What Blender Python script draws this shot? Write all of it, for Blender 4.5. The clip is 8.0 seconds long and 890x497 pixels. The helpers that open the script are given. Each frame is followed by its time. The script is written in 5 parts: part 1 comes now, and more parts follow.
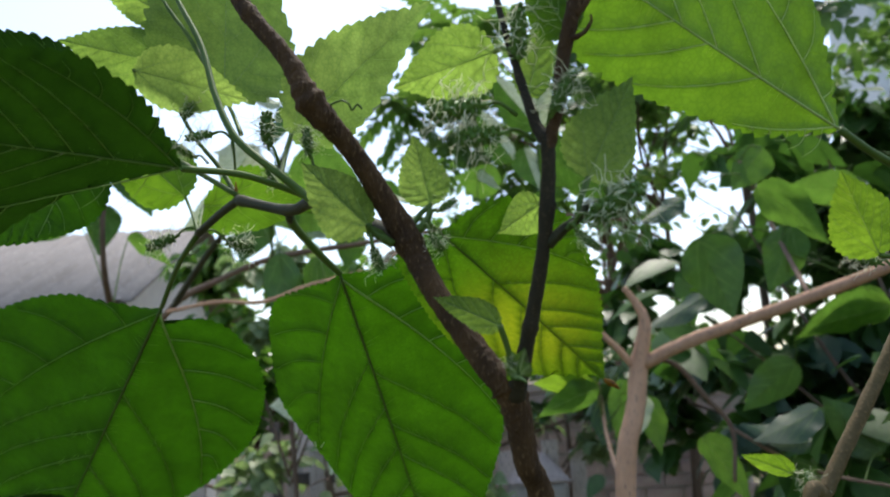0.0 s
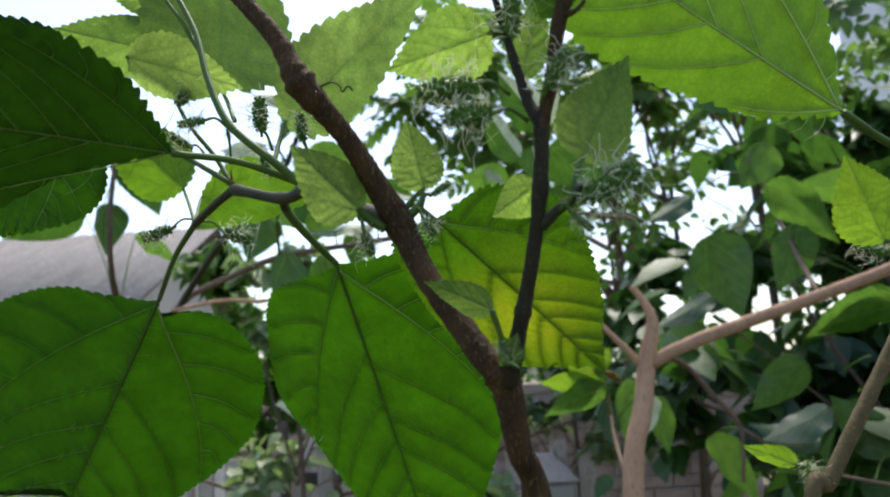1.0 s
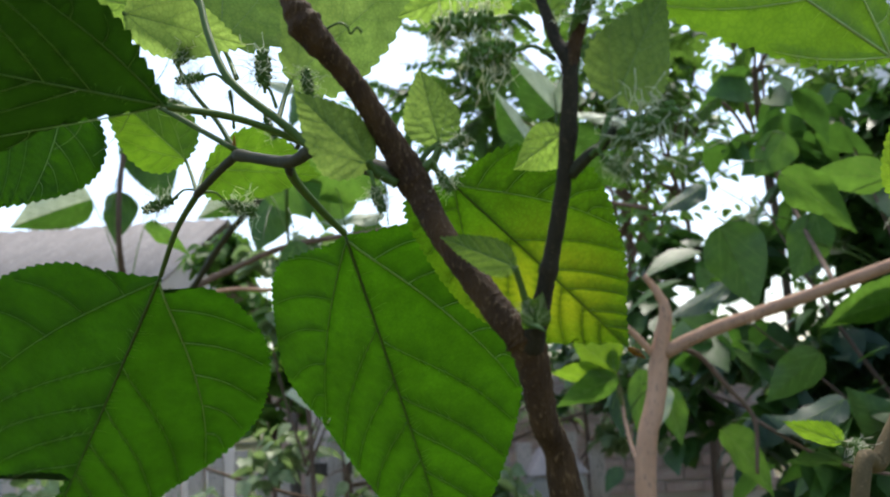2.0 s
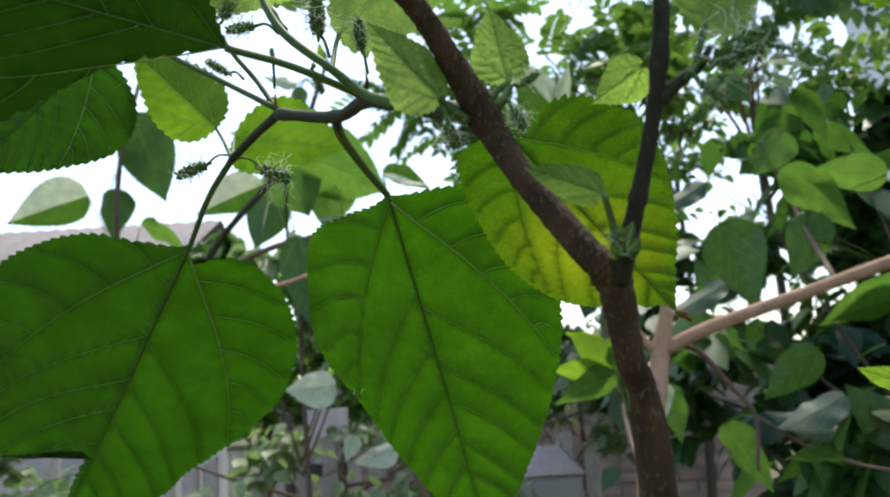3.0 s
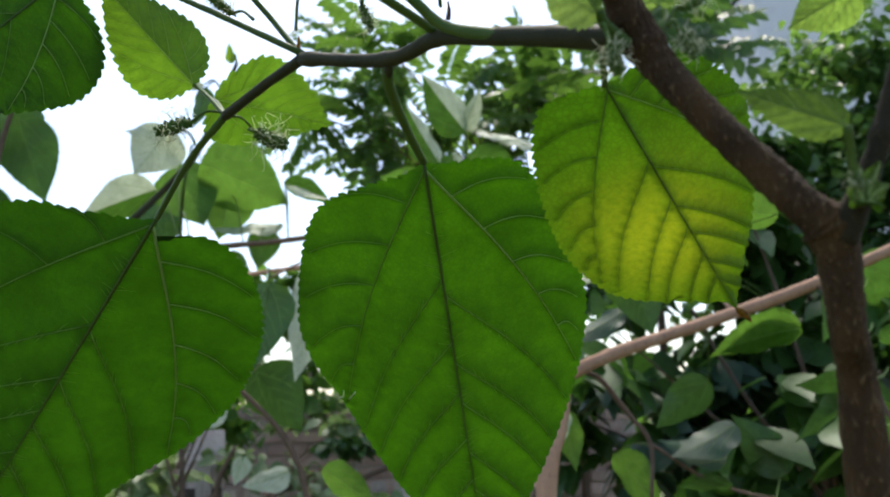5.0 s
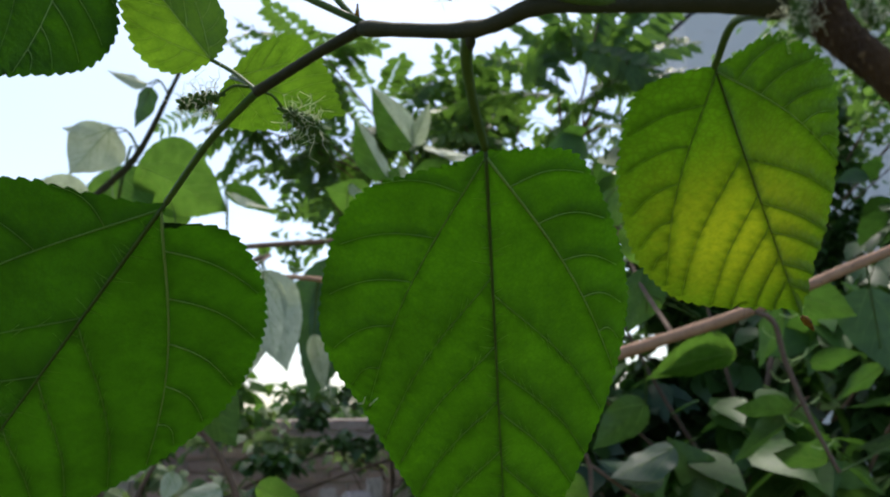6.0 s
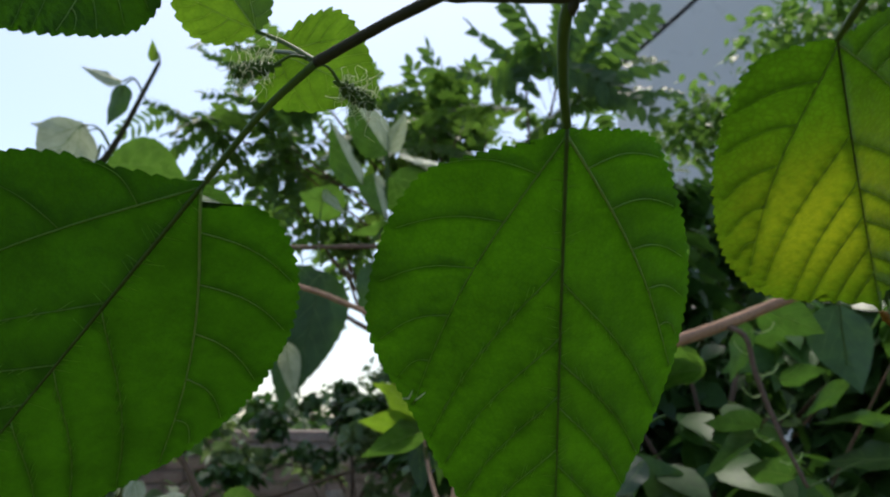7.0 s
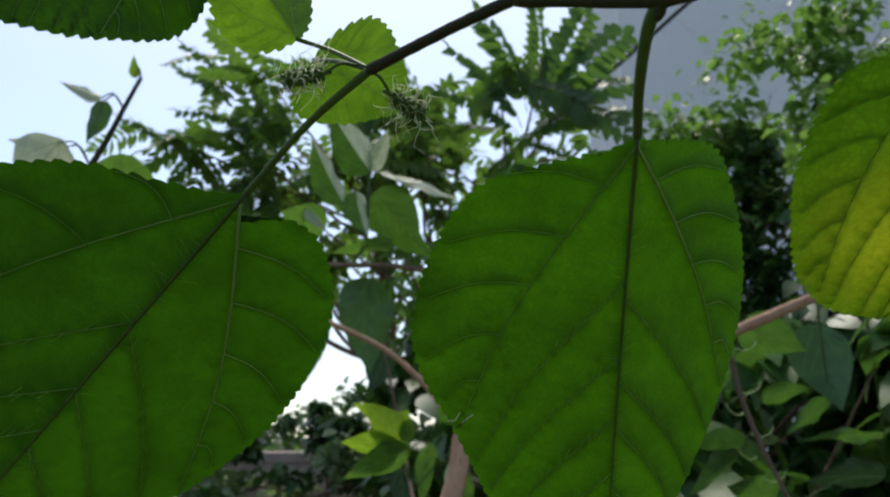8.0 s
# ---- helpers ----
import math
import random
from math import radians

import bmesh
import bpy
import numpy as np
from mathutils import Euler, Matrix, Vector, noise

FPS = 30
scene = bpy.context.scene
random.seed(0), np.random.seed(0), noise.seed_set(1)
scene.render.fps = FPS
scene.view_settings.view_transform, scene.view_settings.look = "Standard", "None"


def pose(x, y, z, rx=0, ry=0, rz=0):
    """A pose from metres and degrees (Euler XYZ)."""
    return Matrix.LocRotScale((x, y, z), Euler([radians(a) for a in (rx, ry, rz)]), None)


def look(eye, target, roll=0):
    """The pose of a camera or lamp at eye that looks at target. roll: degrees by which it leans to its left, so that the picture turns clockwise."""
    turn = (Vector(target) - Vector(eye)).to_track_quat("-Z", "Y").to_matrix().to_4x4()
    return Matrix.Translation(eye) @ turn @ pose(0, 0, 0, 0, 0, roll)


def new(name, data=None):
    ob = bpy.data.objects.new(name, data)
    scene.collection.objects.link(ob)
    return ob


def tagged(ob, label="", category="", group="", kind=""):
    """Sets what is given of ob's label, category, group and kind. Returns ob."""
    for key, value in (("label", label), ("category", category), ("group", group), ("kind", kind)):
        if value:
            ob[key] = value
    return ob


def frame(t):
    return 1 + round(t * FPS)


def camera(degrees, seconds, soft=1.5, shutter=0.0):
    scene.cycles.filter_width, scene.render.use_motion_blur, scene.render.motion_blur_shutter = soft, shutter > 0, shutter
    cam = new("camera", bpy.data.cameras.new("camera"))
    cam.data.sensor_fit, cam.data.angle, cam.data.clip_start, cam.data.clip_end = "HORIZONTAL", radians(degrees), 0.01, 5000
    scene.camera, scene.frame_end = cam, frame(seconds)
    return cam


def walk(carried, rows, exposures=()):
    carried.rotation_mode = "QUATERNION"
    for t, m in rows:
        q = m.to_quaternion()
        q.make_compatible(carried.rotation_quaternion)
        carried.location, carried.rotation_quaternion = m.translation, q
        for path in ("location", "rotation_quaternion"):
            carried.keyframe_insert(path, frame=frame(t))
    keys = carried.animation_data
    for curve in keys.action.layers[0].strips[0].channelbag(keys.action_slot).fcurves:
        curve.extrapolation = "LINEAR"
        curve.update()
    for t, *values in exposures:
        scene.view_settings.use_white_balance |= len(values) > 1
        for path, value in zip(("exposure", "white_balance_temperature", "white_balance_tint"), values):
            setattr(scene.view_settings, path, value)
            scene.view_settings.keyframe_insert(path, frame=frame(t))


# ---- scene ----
cam = camera(55.0, 8.0, soft=2.0)
cam.data.dof.use_dof, cam.data.dof.focus_distance, cam.data.dof.aperture_fstop = True, 0.31, 24.0
METRES, EYE, TILT, LEAN, TURN = 0.5, 1.4, 9.0, 0.0, 0.0
PATH = [
    (0, (0.015, 0.0212, 1.3942), (-0.0115, 1.990, 1.7405), -3.3),
    (0.5, (0.0163, 0.0238, 1.3931), (-0.0085, 1.994, 1.7340), -3.1),
    (1, (0.019, 0.0272, 1.3906), (-0.0275, 1.994, 1.7390), -3.2),
    (1.5, (0.0200, 0.0388, 1.3866), (-0.0405, 2.008, 1.7238), -3.0),
    (1.7, (0.0188, 0.0435, 1.3865), (-0.0515, 2.013, 1.7195), -3.0),
    (2.8, (0.0018, 0.0505, 1.3742), (-0.0660, 2.021, 1.7090), -3.0),
    (3, (-0.005, 0.0538, 1.3711), (-0.0552, 2.024, 1.7112), -3.0),
    (3.5, (-0.0192, 0.0675, 1.3674), (-0.0112, 2.039, 1.7152), -3.0),
    (4, (-0.0358, 0.0745, 1.3662), (0.0358, 2.041, 1.7310), -2.7),
    (4.5, (-0.0490, 0.0905, 1.3648), (0.0920, 2.050, 1.7450), -1.9),
    (4.7, (-0.0525, 0.0945, 1.3655), (0.1205, 2.052, 1.7455), -1.9),
    (5.8, (-0.0895, 0.1242, 1.3622), (0.2870, 2.042, 1.7885), -1.1),
    (6, (-0.0974, 0.1304, 1.3623), (0.3005, 2.042, 1.7890), -0.9),
    (6.5, (-0.1112, 0.1435, 1.3594), (0.3280, 2.043, 1.8003), -0.5),
    (7, (-0.1272, 0.1546, 1.3568), (0.3612, 2.037, 1.8125), -0.2),
    (7.5, (-0.1388, 0.1655, 1.3535), (0.3945, 2.032, 1.8330), 0.1),
    (8, (-0.1500, 0.1722, 1.3585), (0.4008, 2.027, 1.8568), -0.7),
]
walk(cam, [(t, look(eye, target, roll)) for t, eye, target, roll in PATH], exposures=((0.0, 1.1), (3.0, 1.24), (4.5, 1.22), (6.0, 0.8), (8.0, 0.54)))

# ---- light ----
world = bpy.data.worlds.new("sky")
scene.world = world
world.use_nodes = True
wn = world.node_tree.nodes
sky = wn.new("ShaderNodeTexSky")
sky.sky_type, sky.sun_disc = "NISHITA", False
sky.sun_elevation, sky.sun_rotation = radians(66), radians(12)
sky.air_density, sky.dust_density, sky.ozone_density = 1.0, 2.1, 0.5
wn["Background"].inputs["Strength"].default_value = 0.15
world.node_tree.links.new(sky.outputs[0], wn["Background"].inputs["Color"])
sun = new("sun", bpy.data.lights.new("sun", "SUN"))
sun.data.energy, sun.data.angle, sun.data.color = 1.9, radians(14), (1.0, 0.95, 0.86)
SUN_FROM = Vector((math.sin(radians(12)) * math.cos(radians(66)), math.cos(radians(12)) * math.cos(radians(66)), math.sin(radians(66))))
sun.matrix_world = look(SUN_FROM * 30, (0, 0, 0))


# ---- materials ----
def material(name):
    m = bpy.data.materials.new(name)
    m.use_nodes = True
    nt = m.node_tree
    return m, nt, nt.nodes["Principled BSDF"], nt.nodes["Material Output"]


def node(nt, kind, **values):
    n = nt.nodes.new(kind)
    for key, value in values.items():
        n.inputs[key.replace("_", " ")].default_value = value
    return n


def ramp(nt, source, stops):
    r = nt.nodes.new("ShaderNodeValToRGB")
    while len(r.color_ramp.elements) < len(stops):
        r.color_ramp.elements.new(0.5)
    for e, (p, c) in zip(r.color_ramp.elements, stops):
        e.position, e.color = p, (*c, 1)
    nt.links.new(source, r.inputs[0])
    return r.outputs[0]


def mix(nt, a, b, factor, mode="MIX"):
    m = nt.nodes.new("ShaderNodeMix")
    m.data_type, m.blend_type = "RGBA", mode
    for slot, value in ((0, factor), (6, a), (7, b)):
        if isinstance(value, (int, float)):
            m.inputs[slot].default_value = value
        elif isinstance(value, tuple):
            m.inputs[slot].default_value = (*value, 1)
        else:
            nt.links.new(value, m.inputs[slot])
    return m.outputs[2]


def leaf_material(name, dark, light, glow, through_light=0.55, rough=0.42, spots=None, bump=0.25, vein_shade=0.0, shine=0.4):
    """A leaf: waxy reflecting skin over a blade that lets light through. dark, light: skin; glow: the light that comes through."""
    m, nt, bsdf, out = material(name)
    uv = nt.nodes.new("ShaderNodeTexCoord")
    info = nt.nodes.new("ShaderNodeObjectInfo")
    island = nt.nodes.new("ShaderNodeNewGeometry")
    big = node(nt, "ShaderNodeTexNoise", Scale=35.0, Detail=4.0)
    fine = node(nt, "ShaderNodeTexVoronoi", Scale=520.0)
    fine.feature = "DISTANCE_TO_EDGE"
    nt.links.new(uv.outputs["UV"], big.inputs["Vector"])
    nt.links.new(uv.outputs["UV"], fine.inputs["Vector"])
    blotch = ramp(nt, big.outputs[0], [(0.3, (0, 0, 0)), (0.7, (1, 1, 1))])
    skin = mix(nt, dark, light, blotch)
    vary = nt.nodes.new("ShaderNodeMath")
    vary.operation = "ADD"
    nt.links.new(info.outputs["Random"], vary.inputs[0])
    nt.links.new(island.outputs["Random Per Island"], vary.inputs[1])
    tone = ramp(nt, vary.outputs[0], [(0.2, (0.72, 0.78, 0.7)), (1.5, (1.25, 1.18, 1.2))])
    skin = mix(nt, skin, tone, 1.0, "MULTIPLY")
    nt.links.new(skin, bsdf.inputs["Base Color"])
    bsdf.inputs["Roughness"].default_value = rough
    bsdf.inputs["Specular IOR Level"].default_value = shine
    net = ramp(nt, fine.outputs[0], [(0.0, (0.40, 0.46, 0.40)), (0.16, (1, 1, 1))] if spots else [(0.0, (0.62, 0.66, 0.6)), (0.12, (1, 1, 1))])
    tl = nt.nodes.new("ShaderNodeBsdfTranslucent")
    gl = mix(nt, tuple(0.75 * c for c in glow), tuple(1.2 * c for c in glow), blotch)
    gl = mix(nt, gl, tone, 0.6, "MULTIPLY")
    mott = node(nt, "ShaderNodeTexNoise", Scale=170.0, Detail=5.0, Roughness=0.7)
    nt.links.new(uv.outputs["UV"], mott.inputs["Vector"])
    gl = mix(nt, gl, ramp(nt, mott.outputs[0], [(0.3, (0.7, 0.74, 0.7)), (0.7, (1.22, 1.17, 1.2))]), 1.0, "MULTIPLY")
    gl = mix(nt, gl, net, 0.7, "MULTIPLY")
    if vein_shade:
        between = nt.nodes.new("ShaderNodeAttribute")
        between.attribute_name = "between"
        # Dims along the veins: denser pigment, plus shading of the valleys put into colour.
        gl = mix(nt, gl, ramp(nt, between.outputs["Fac"], [(0.0, (vein_shade, vein_shade * 0.9 + 0.1, vein_shade)), (0.6, (0.96, 0.97, 0.96)), (1.0, (1.06, 1.05, 1.06))]), 1.0, "MULTIPLY")
    if spots:
        patch = node(nt, "ShaderNodeTexNoise", Scale=420.0, Detail=6.0, Roughness=0.7)
        nt.links.new(uv.outputs["UV"], patch.inputs["Vector"])
        amount = ramp(nt, patch.outputs[0], [(0.25, (0.35, 0.35, 0.35)), (0.6, (1, 1, 1))])
        amount = mix(nt, amount, ramp(nt, between.outputs["Fac"], [(0.1, (0.3, 0.3, 0.3)), (0.95, (1, 1, 1))]), 1.0, "MULTIPLY")
        faded = nt.nodes.new("ShaderNodeAttribute")
        faded.attribute_name = "faded"
        amount = mix(nt, amount, faded.outputs["Color"], 1.0, "MULTIPLY")
        gl = mix(nt, gl, spots, amount)
    nt.links.new(gl, tl.inputs["Color"])
    bp = node(nt, "ShaderNodeBump", Strength=bump, Distance=0.0004)
    nt.links.new(fine.outputs[0], bp.inputs["Height"])
    bp2 = node(nt, "ShaderNodeBump", Strength=0.5, Distance=0.0012)
    nt.links.new(mott.outputs[0], bp2.inputs["Height"])
    nt.links.new(bp.outputs[0], bp2.inputs["Normal"])
    nt.links.new(bp2.outputs[0], bsdf.inputs["Normal"])
    nt.links.new(bp2.outputs[0], tl.inputs["Normal"])
    ms = node(nt, "ShaderNodeMixShader", Fac=through_light)
    nt.links.new(bsdf.outputs[0], ms.inputs[1])
    nt.links.new(tl.outputs[0], ms.inputs[2])
    nt.links.new(ms.outputs[0], out.inputs["Surface"])
    return m


def plain(name, a, b, scale=40.0, rough=0.7, bump=0.3, depth=0.001, stretch=(1, 1, 1), third=None):
    """Two tones in noise at two scales, with fine relief."""
    m, nt, bsdf, out = material(name)
    tc = nt.nodes.new("ShaderNodeTexCoord")
    mp = node(nt, "ShaderNodeMapping", Scale=stretch)
    n1 = node(nt, "ShaderNodeTexNoise", Scale=scale, Detail=6.0, Roughness=0.65)
    n2 = node(nt, "ShaderNodeTexNoise", Scale=scale * 7.0, Detail=3.0)
    nt.links.new(tc.outputs["Object"], mp.inputs[0])
    nt.links.new(mp.outputs[0], n1.inputs["Vector"])
    nt.links.new(mp.outputs[0], n2.inputs["Vector"])
    c = mix(nt, a, b, ramp(nt, n1.outputs[0], [(0.32, (0, 0, 0)), (0.68, (1, 1, 1))]))
    if third:
        c = mix(nt, c, third, ramp(nt, n2.outputs[0], [(0.58, (0, 0, 0)), (0.68, (1, 1, 1))]))
    info = nt.nodes.new("ShaderNodeObjectInfo")
    c = mix(nt, c, ramp(nt, info.outputs["Random"], [(0, (0.82, 0.82, 0.82)), (1, (1.15, 1.12, 1.1))]), 1.0, "MULTIPLY")
    nt.links.new(c, bsdf.inputs["Base Color"])
    bsdf.inputs["Roughness"].default_value = rough
    bsdf.inputs["Specular IOR Level"].default_value = 0.2
    bp = node(nt, "ShaderNodeBump", Strength=bump, Distance=depth)
    nt.links.new(n2.outputs[0], bp.inputs["Height"])
    nt.links.new(bp.outputs[0], bsdf.inputs["Normal"])
    return m


LEAF_DEEP = leaf_material("leaf_deep_green", (0.014, 0.047, 0.003), (0.022, 0.062, 0.004), (0.031, 0.112, 0.0016), rough=0.6, vein_shade=0.60, shine=0.2)
# Darker copy of LEAF_DEEP for leaf_l: overhanging leaves' shade put into the colour.
LEAF_DEEP_SHADED = leaf_material("leaf_deep_green_shaded", (0.015, 0.046, 0.006), (0.022, 0.060, 0.008), (0.016, 0.066, 0.001), rough=0.65, vein_shade=0.60, shine=0.15)
# Mature green darkened further: shade of leaves overhead is put into the colour.
LEAF_MATURE_SHADED = leaf_material("leaf_mature_shaded", (0.014, 0.040, 0.007), (0.020, 0.052, 0.010), (0.008, 0.030, 0.001), rough=0.6, vein_shade=0.50, shine=0.15)
LEAF_BRIGHT = leaf_material("leaf_bright_green", (0.05, 0.12, 0.018), (0.07, 0.15, 0.022), (0.105, 0.225, 0.010), vein_shade=0.74, shine=0.25)
LEAF_PALE = leaf_material("leaf_young_pale", (0.07, 0.14, 0.028), (0.10, 0.18, 0.04), (0.23, 0.36, 0.07), 0.7, vein_shade=0.84, shine=0.25)
LEAF_YOUNG = leaf_material("leaf_young_green", (0.06, 0.13, 0.022), (0.085, 0.16, 0.03), (0.205, 0.34, 0.05), 0.67, vein_shade=0.84, shine=0.25)
LEAF_YELLOW = leaf_material("leaf_yellowing", (0.035, 0.085, 0.008), (0.05, 0.10, 0.01), (0.036, 0.112, 0.002), spots=(0.25, 0.30, 0.008), vein_shade=0.47, shine=0.2, bump=0.5)
LEAF_BG = leaf_material("leaf_background", (0.05, 0.122, 0.022), (0.073, 0.16, 0.031), (0.12, 0.255, 0.03), 0.5, 0.5, shine=0.2)
LEAF_CANOPY = leaf_material("leaf_canopy", (0.075, 0.165, 0.04), (0.11, 0.22, 0.055), (0.20, 0.37, 0.06), 0.52, 0.36, shine=0.45)
# Background leaf green made darker, with shade put into the colour.
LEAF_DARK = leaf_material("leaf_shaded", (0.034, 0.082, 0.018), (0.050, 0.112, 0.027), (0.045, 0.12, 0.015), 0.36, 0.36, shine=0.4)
LEAF_HEDGE = leaf_material("leaf_hedge", (0.13, 0.19, 0.08), (0.23, 0.30, 0.16), (0.22, 0.34, 0.10), 0.45, 0.45)
LEAF_UNDER = leaf_material("leaf_undergrowth", (0.042, 0.10, 0.022), (0.063, 0.142, 0.032), (0.075, 0.185, 0.022), 0.42, 0.40, shine=0.25)
LEAF_SILVER = leaf_material("leaf_pale_underside", (0.34, 0.40, 0.27), (0.46, 0.52, 0.37), (0.42, 0.50, 0.30), 0.45, 0.5)
LEAF_FROND = leaf_material("leaf_feathery", (0.04, 0.088, 0.024), (0.062, 0.125, 0.036), (0.14, 0.28, 0.035), 0.47, 0.42, shine=0.3)
LEAF_MID = leaf_material("leaf_grey_green", (0.034, 0.083, 0.016), (0.052, 0.115, 0.024), (0.06, 0.15, 0.015), 0.42, 0.45, shine=0.25)
LEAF_LIME = leaf_material("leaf_lime", (0.05, 0.12, 0.012), (0.075, 0.155, 0.018), (0.19, 0.34, 0.02), 0.6, 0.45, shine=0.2)
LEAF_GLOSS = leaf_material("leaf_glossy_blue_green", (0.022, 0.05, 0.025), (0.032, 0.07, 0.034), (0.02, 0.06, 0.014), 0.25, 0.42, shine=0.3)
VEIN = plain("leaf_vein", (0.14, 0.235, 0.055), (0.20, 0.30, 0.09), 90, 0.5, 0.1)
VEIN_FAINT = plain("leaf_vein_faint", (0.075, 0.15, 0.025), (0.12, 0.2, 0.045), 90, 0.6, 0.1)
VEIN_PALE = plain("leaf_vein_pale", (0.28, 0.40, 0.13), (0.36, 0.47, 0.2), 90, 0.5, 0.1)
VEIN_DARK = plain("leaf_midrib", (0.028, 0.055, 0.007), (0.050, 0.084, 0.013), 90, 0.5, 0.1)
GREEN_STEM = plain("green_stem", (0.042, 0.088, 0.012), (0.072, 0.125, 0.022), 120, 0.5, 0.2, 0.0003)
OLIVE_STEM = plain("olive_twig", (0.020, 0.025, 0.010), (0.036, 0.036, 0.015), 150, 0.65, 0.4, 0.0004, third=(0.042, 0.038, 0.022))
BARK = plain("brown_bark", (0.028, 0.015, 0.006), (0.068, 0.038, 0.014), 160, 0.8, 0.9, 0.0014, (1, 1, 0.4), third=(0.11, 0.07, 0.032))
DARK_TWIG = plain("dark_green_brown_twig", (0.015, 0.013, 0.007), (0.030, 0.025, 0.012), 150, 0.75, 0.5, 0.0006, third=(0.05, 0.04, 0.02))
WARM_TWIG = plain("warm_brown_twig", (0.055, 0.042, 0.018), (0.10, 0.075, 0.032), 150, 0.7, 0.5, 0.0006, third=(0.14, 0.10, 0.05))
BARK_PINK = plain("pinkish_bark", (0.37, 0.215, 0.135), (0.49, 0.30, 0.19), 30, 0.8, 0.7, 0.003, (1, 1, 0.3), third=(0.24, 0.16, 0.12))
TWIG_BROWN = plain("brown_twig", (0.10, 0.068, 0.048), (0.17, 0.115, 0.082), 60, 0.75, 0.4)
STYLE = leaf_material("white_styles", (0.58, 0.62, 0.48), (0.72, 0.75, 0.62), (0.80, 0.85, 0.68), 0.55, 0.6, shine=0.1)
CATKIN = plain("green_catkin", (0.05, 0.115, 0.018), (0.095, 0.18, 0.036), 300, 0.5, 0.3, 0.0003)
SCAR = plain("brown_scorch", (0.03, 0.012, 0.004), (0.34, 0.17, 0.012), 260, 0.8, 0.3)


# ---- mesh helpers ----
def mesh_object(name, verts, faces, mat, parent=None, uvs=None, smooth=True, label="", kind=""):
    me = bpy.data.meshes.new(name)
    me.from_pydata([tuple(v) for v in verts], [], [tuple(f) for f in faces])
    if smooth:
        me.shade_smooth()
    if uvs is not None:
        layer = me.uv_layers.new(name="UVMap")
        index = np.empty(len(me.loops), dtype=np.int32)
        me.loops.foreach_get("vertex_index", index)
        layer.data.foreach_set("uv", np.asarray(uvs, dtype=np.float32)[index].ravel())
    me.materials.append(mat)
    ob = new(name, me)
    if parent is not None:
        ob.parent = parent
    if label or kind:
        tagged(ob, label, kind=kind)
    return ob


def part(name, bm, mat, parent, label=""):
    me = bpy.data.meshes.new(name)
    bm.to_mesh(me)
    bm.free()
    me.materials.append(mat)
    ob = new(name, me)
    ob.parent = parent
    if label:
        tagged(ob, label)
    return ob


def thing(name, place, label, category, group="", kind=""):
    ob = new(name)
    ob.location = place
    ob.empty_display_size = 0.05
    return tagged(ob, label, category, group, kind)


def spline(points, steps):
    """Catmull-Rom through rows of any width."""
    p = np.array(points, dtype=float)
    p = np.vstack([2 * p[0] - p[1], p, 2 * p[-1] - p[-2]])
    rows = []
    for i in range(1, len(p) - 2):
        for k in range(steps):
            t = k / steps
            a, b, c, d = p[i - 1], p[i], p[i + 1], p[i + 2]
            rows.append(0.5 * (2 * b + (c - a) * t + (2 * a - 5 * b + 4 * c - d) * t * t + (3 * b - a - 3 * c + d) * t ** 3))
    rows.append(p[-2])
    return np.array(rows)


def tube(rows, sides, rough=0.0, rng=None):
    """Verts and faces of a round limb along rows of x, y, z, radius, closed at both ends."""
    xyz, rad = rows[:, :3], rows[:, 3]
    along = np.gradient(xyz, axis=0)
    along /= np.linalg.norm(along, axis=1)[:, None] + 1e-12
    ref = np.array((0.31, 0.2, 0.93)) if abs(along[0][2]) < 0.8 else np.array((0.9, 0.3, 0.1))
    verts, faces = [], []
    u = ref - along[0] * np.dot(ref, along[0])
    for i, (p, a, r) in enumerate(zip(xyz, along, rad)):
        u = u - a * np.dot(u, a)
        u /= np.linalg.norm(u)
        v = np.cross(a, u)
        for k in range(sides):
            w = 2 * math.pi * k / sides
            rr = r * (1 + (rough * rng.uniform(-1, 1) if rough else 0))
            verts.append(p + rr * (math.cos(w) * u + math.sin(w) * v))
    n = len(xyz)
    for i in range(n - 1):
        for k in range(sides):
            a, b = i * sides + k, i * sides + (k + 1) % sides
            faces.append((a, b, b + sides, a + sides))
    faces.append(tuple(range(sides - 1, -1, -1)))
    faces.append(tuple((n - 1) * sides + k for k in range(sides)))
    return verts, faces


def joined(pieces):
    verts, faces = [], []
    for v, f in pieces:
        base = len(verts)
        verts.extend(v)
        faces.extend(tuple(i + base for i in q) for q in f)
    return verts, faces


# ---- leaves ----
WORLD = {}
HEART = ((0.0, 0.0), (-0.045, 0.05), (-0.085, 0.15), (-0.09, 0.27), (-0.05, 0.40), (0.04, 0.49), (0.16, 0.535), (0.30, 0.53), (0.44, 0.475), (0.58, 0.39), (0.71, 0.28), (0.83, 0.16), (0.92, 0.065), (1.0, 0.0))
OVATE = ((0.0, 0.0), (0.0, 0.1), (0.03, 0.24), (0.10, 0.38), (0.2, 0.47), (0.33, 0.5), (0.47, 0.46), (0.61, 0.37), (0.74, 0.26), (0.86, 0.13), (0.94, 0.05), (1.0, 0.0))


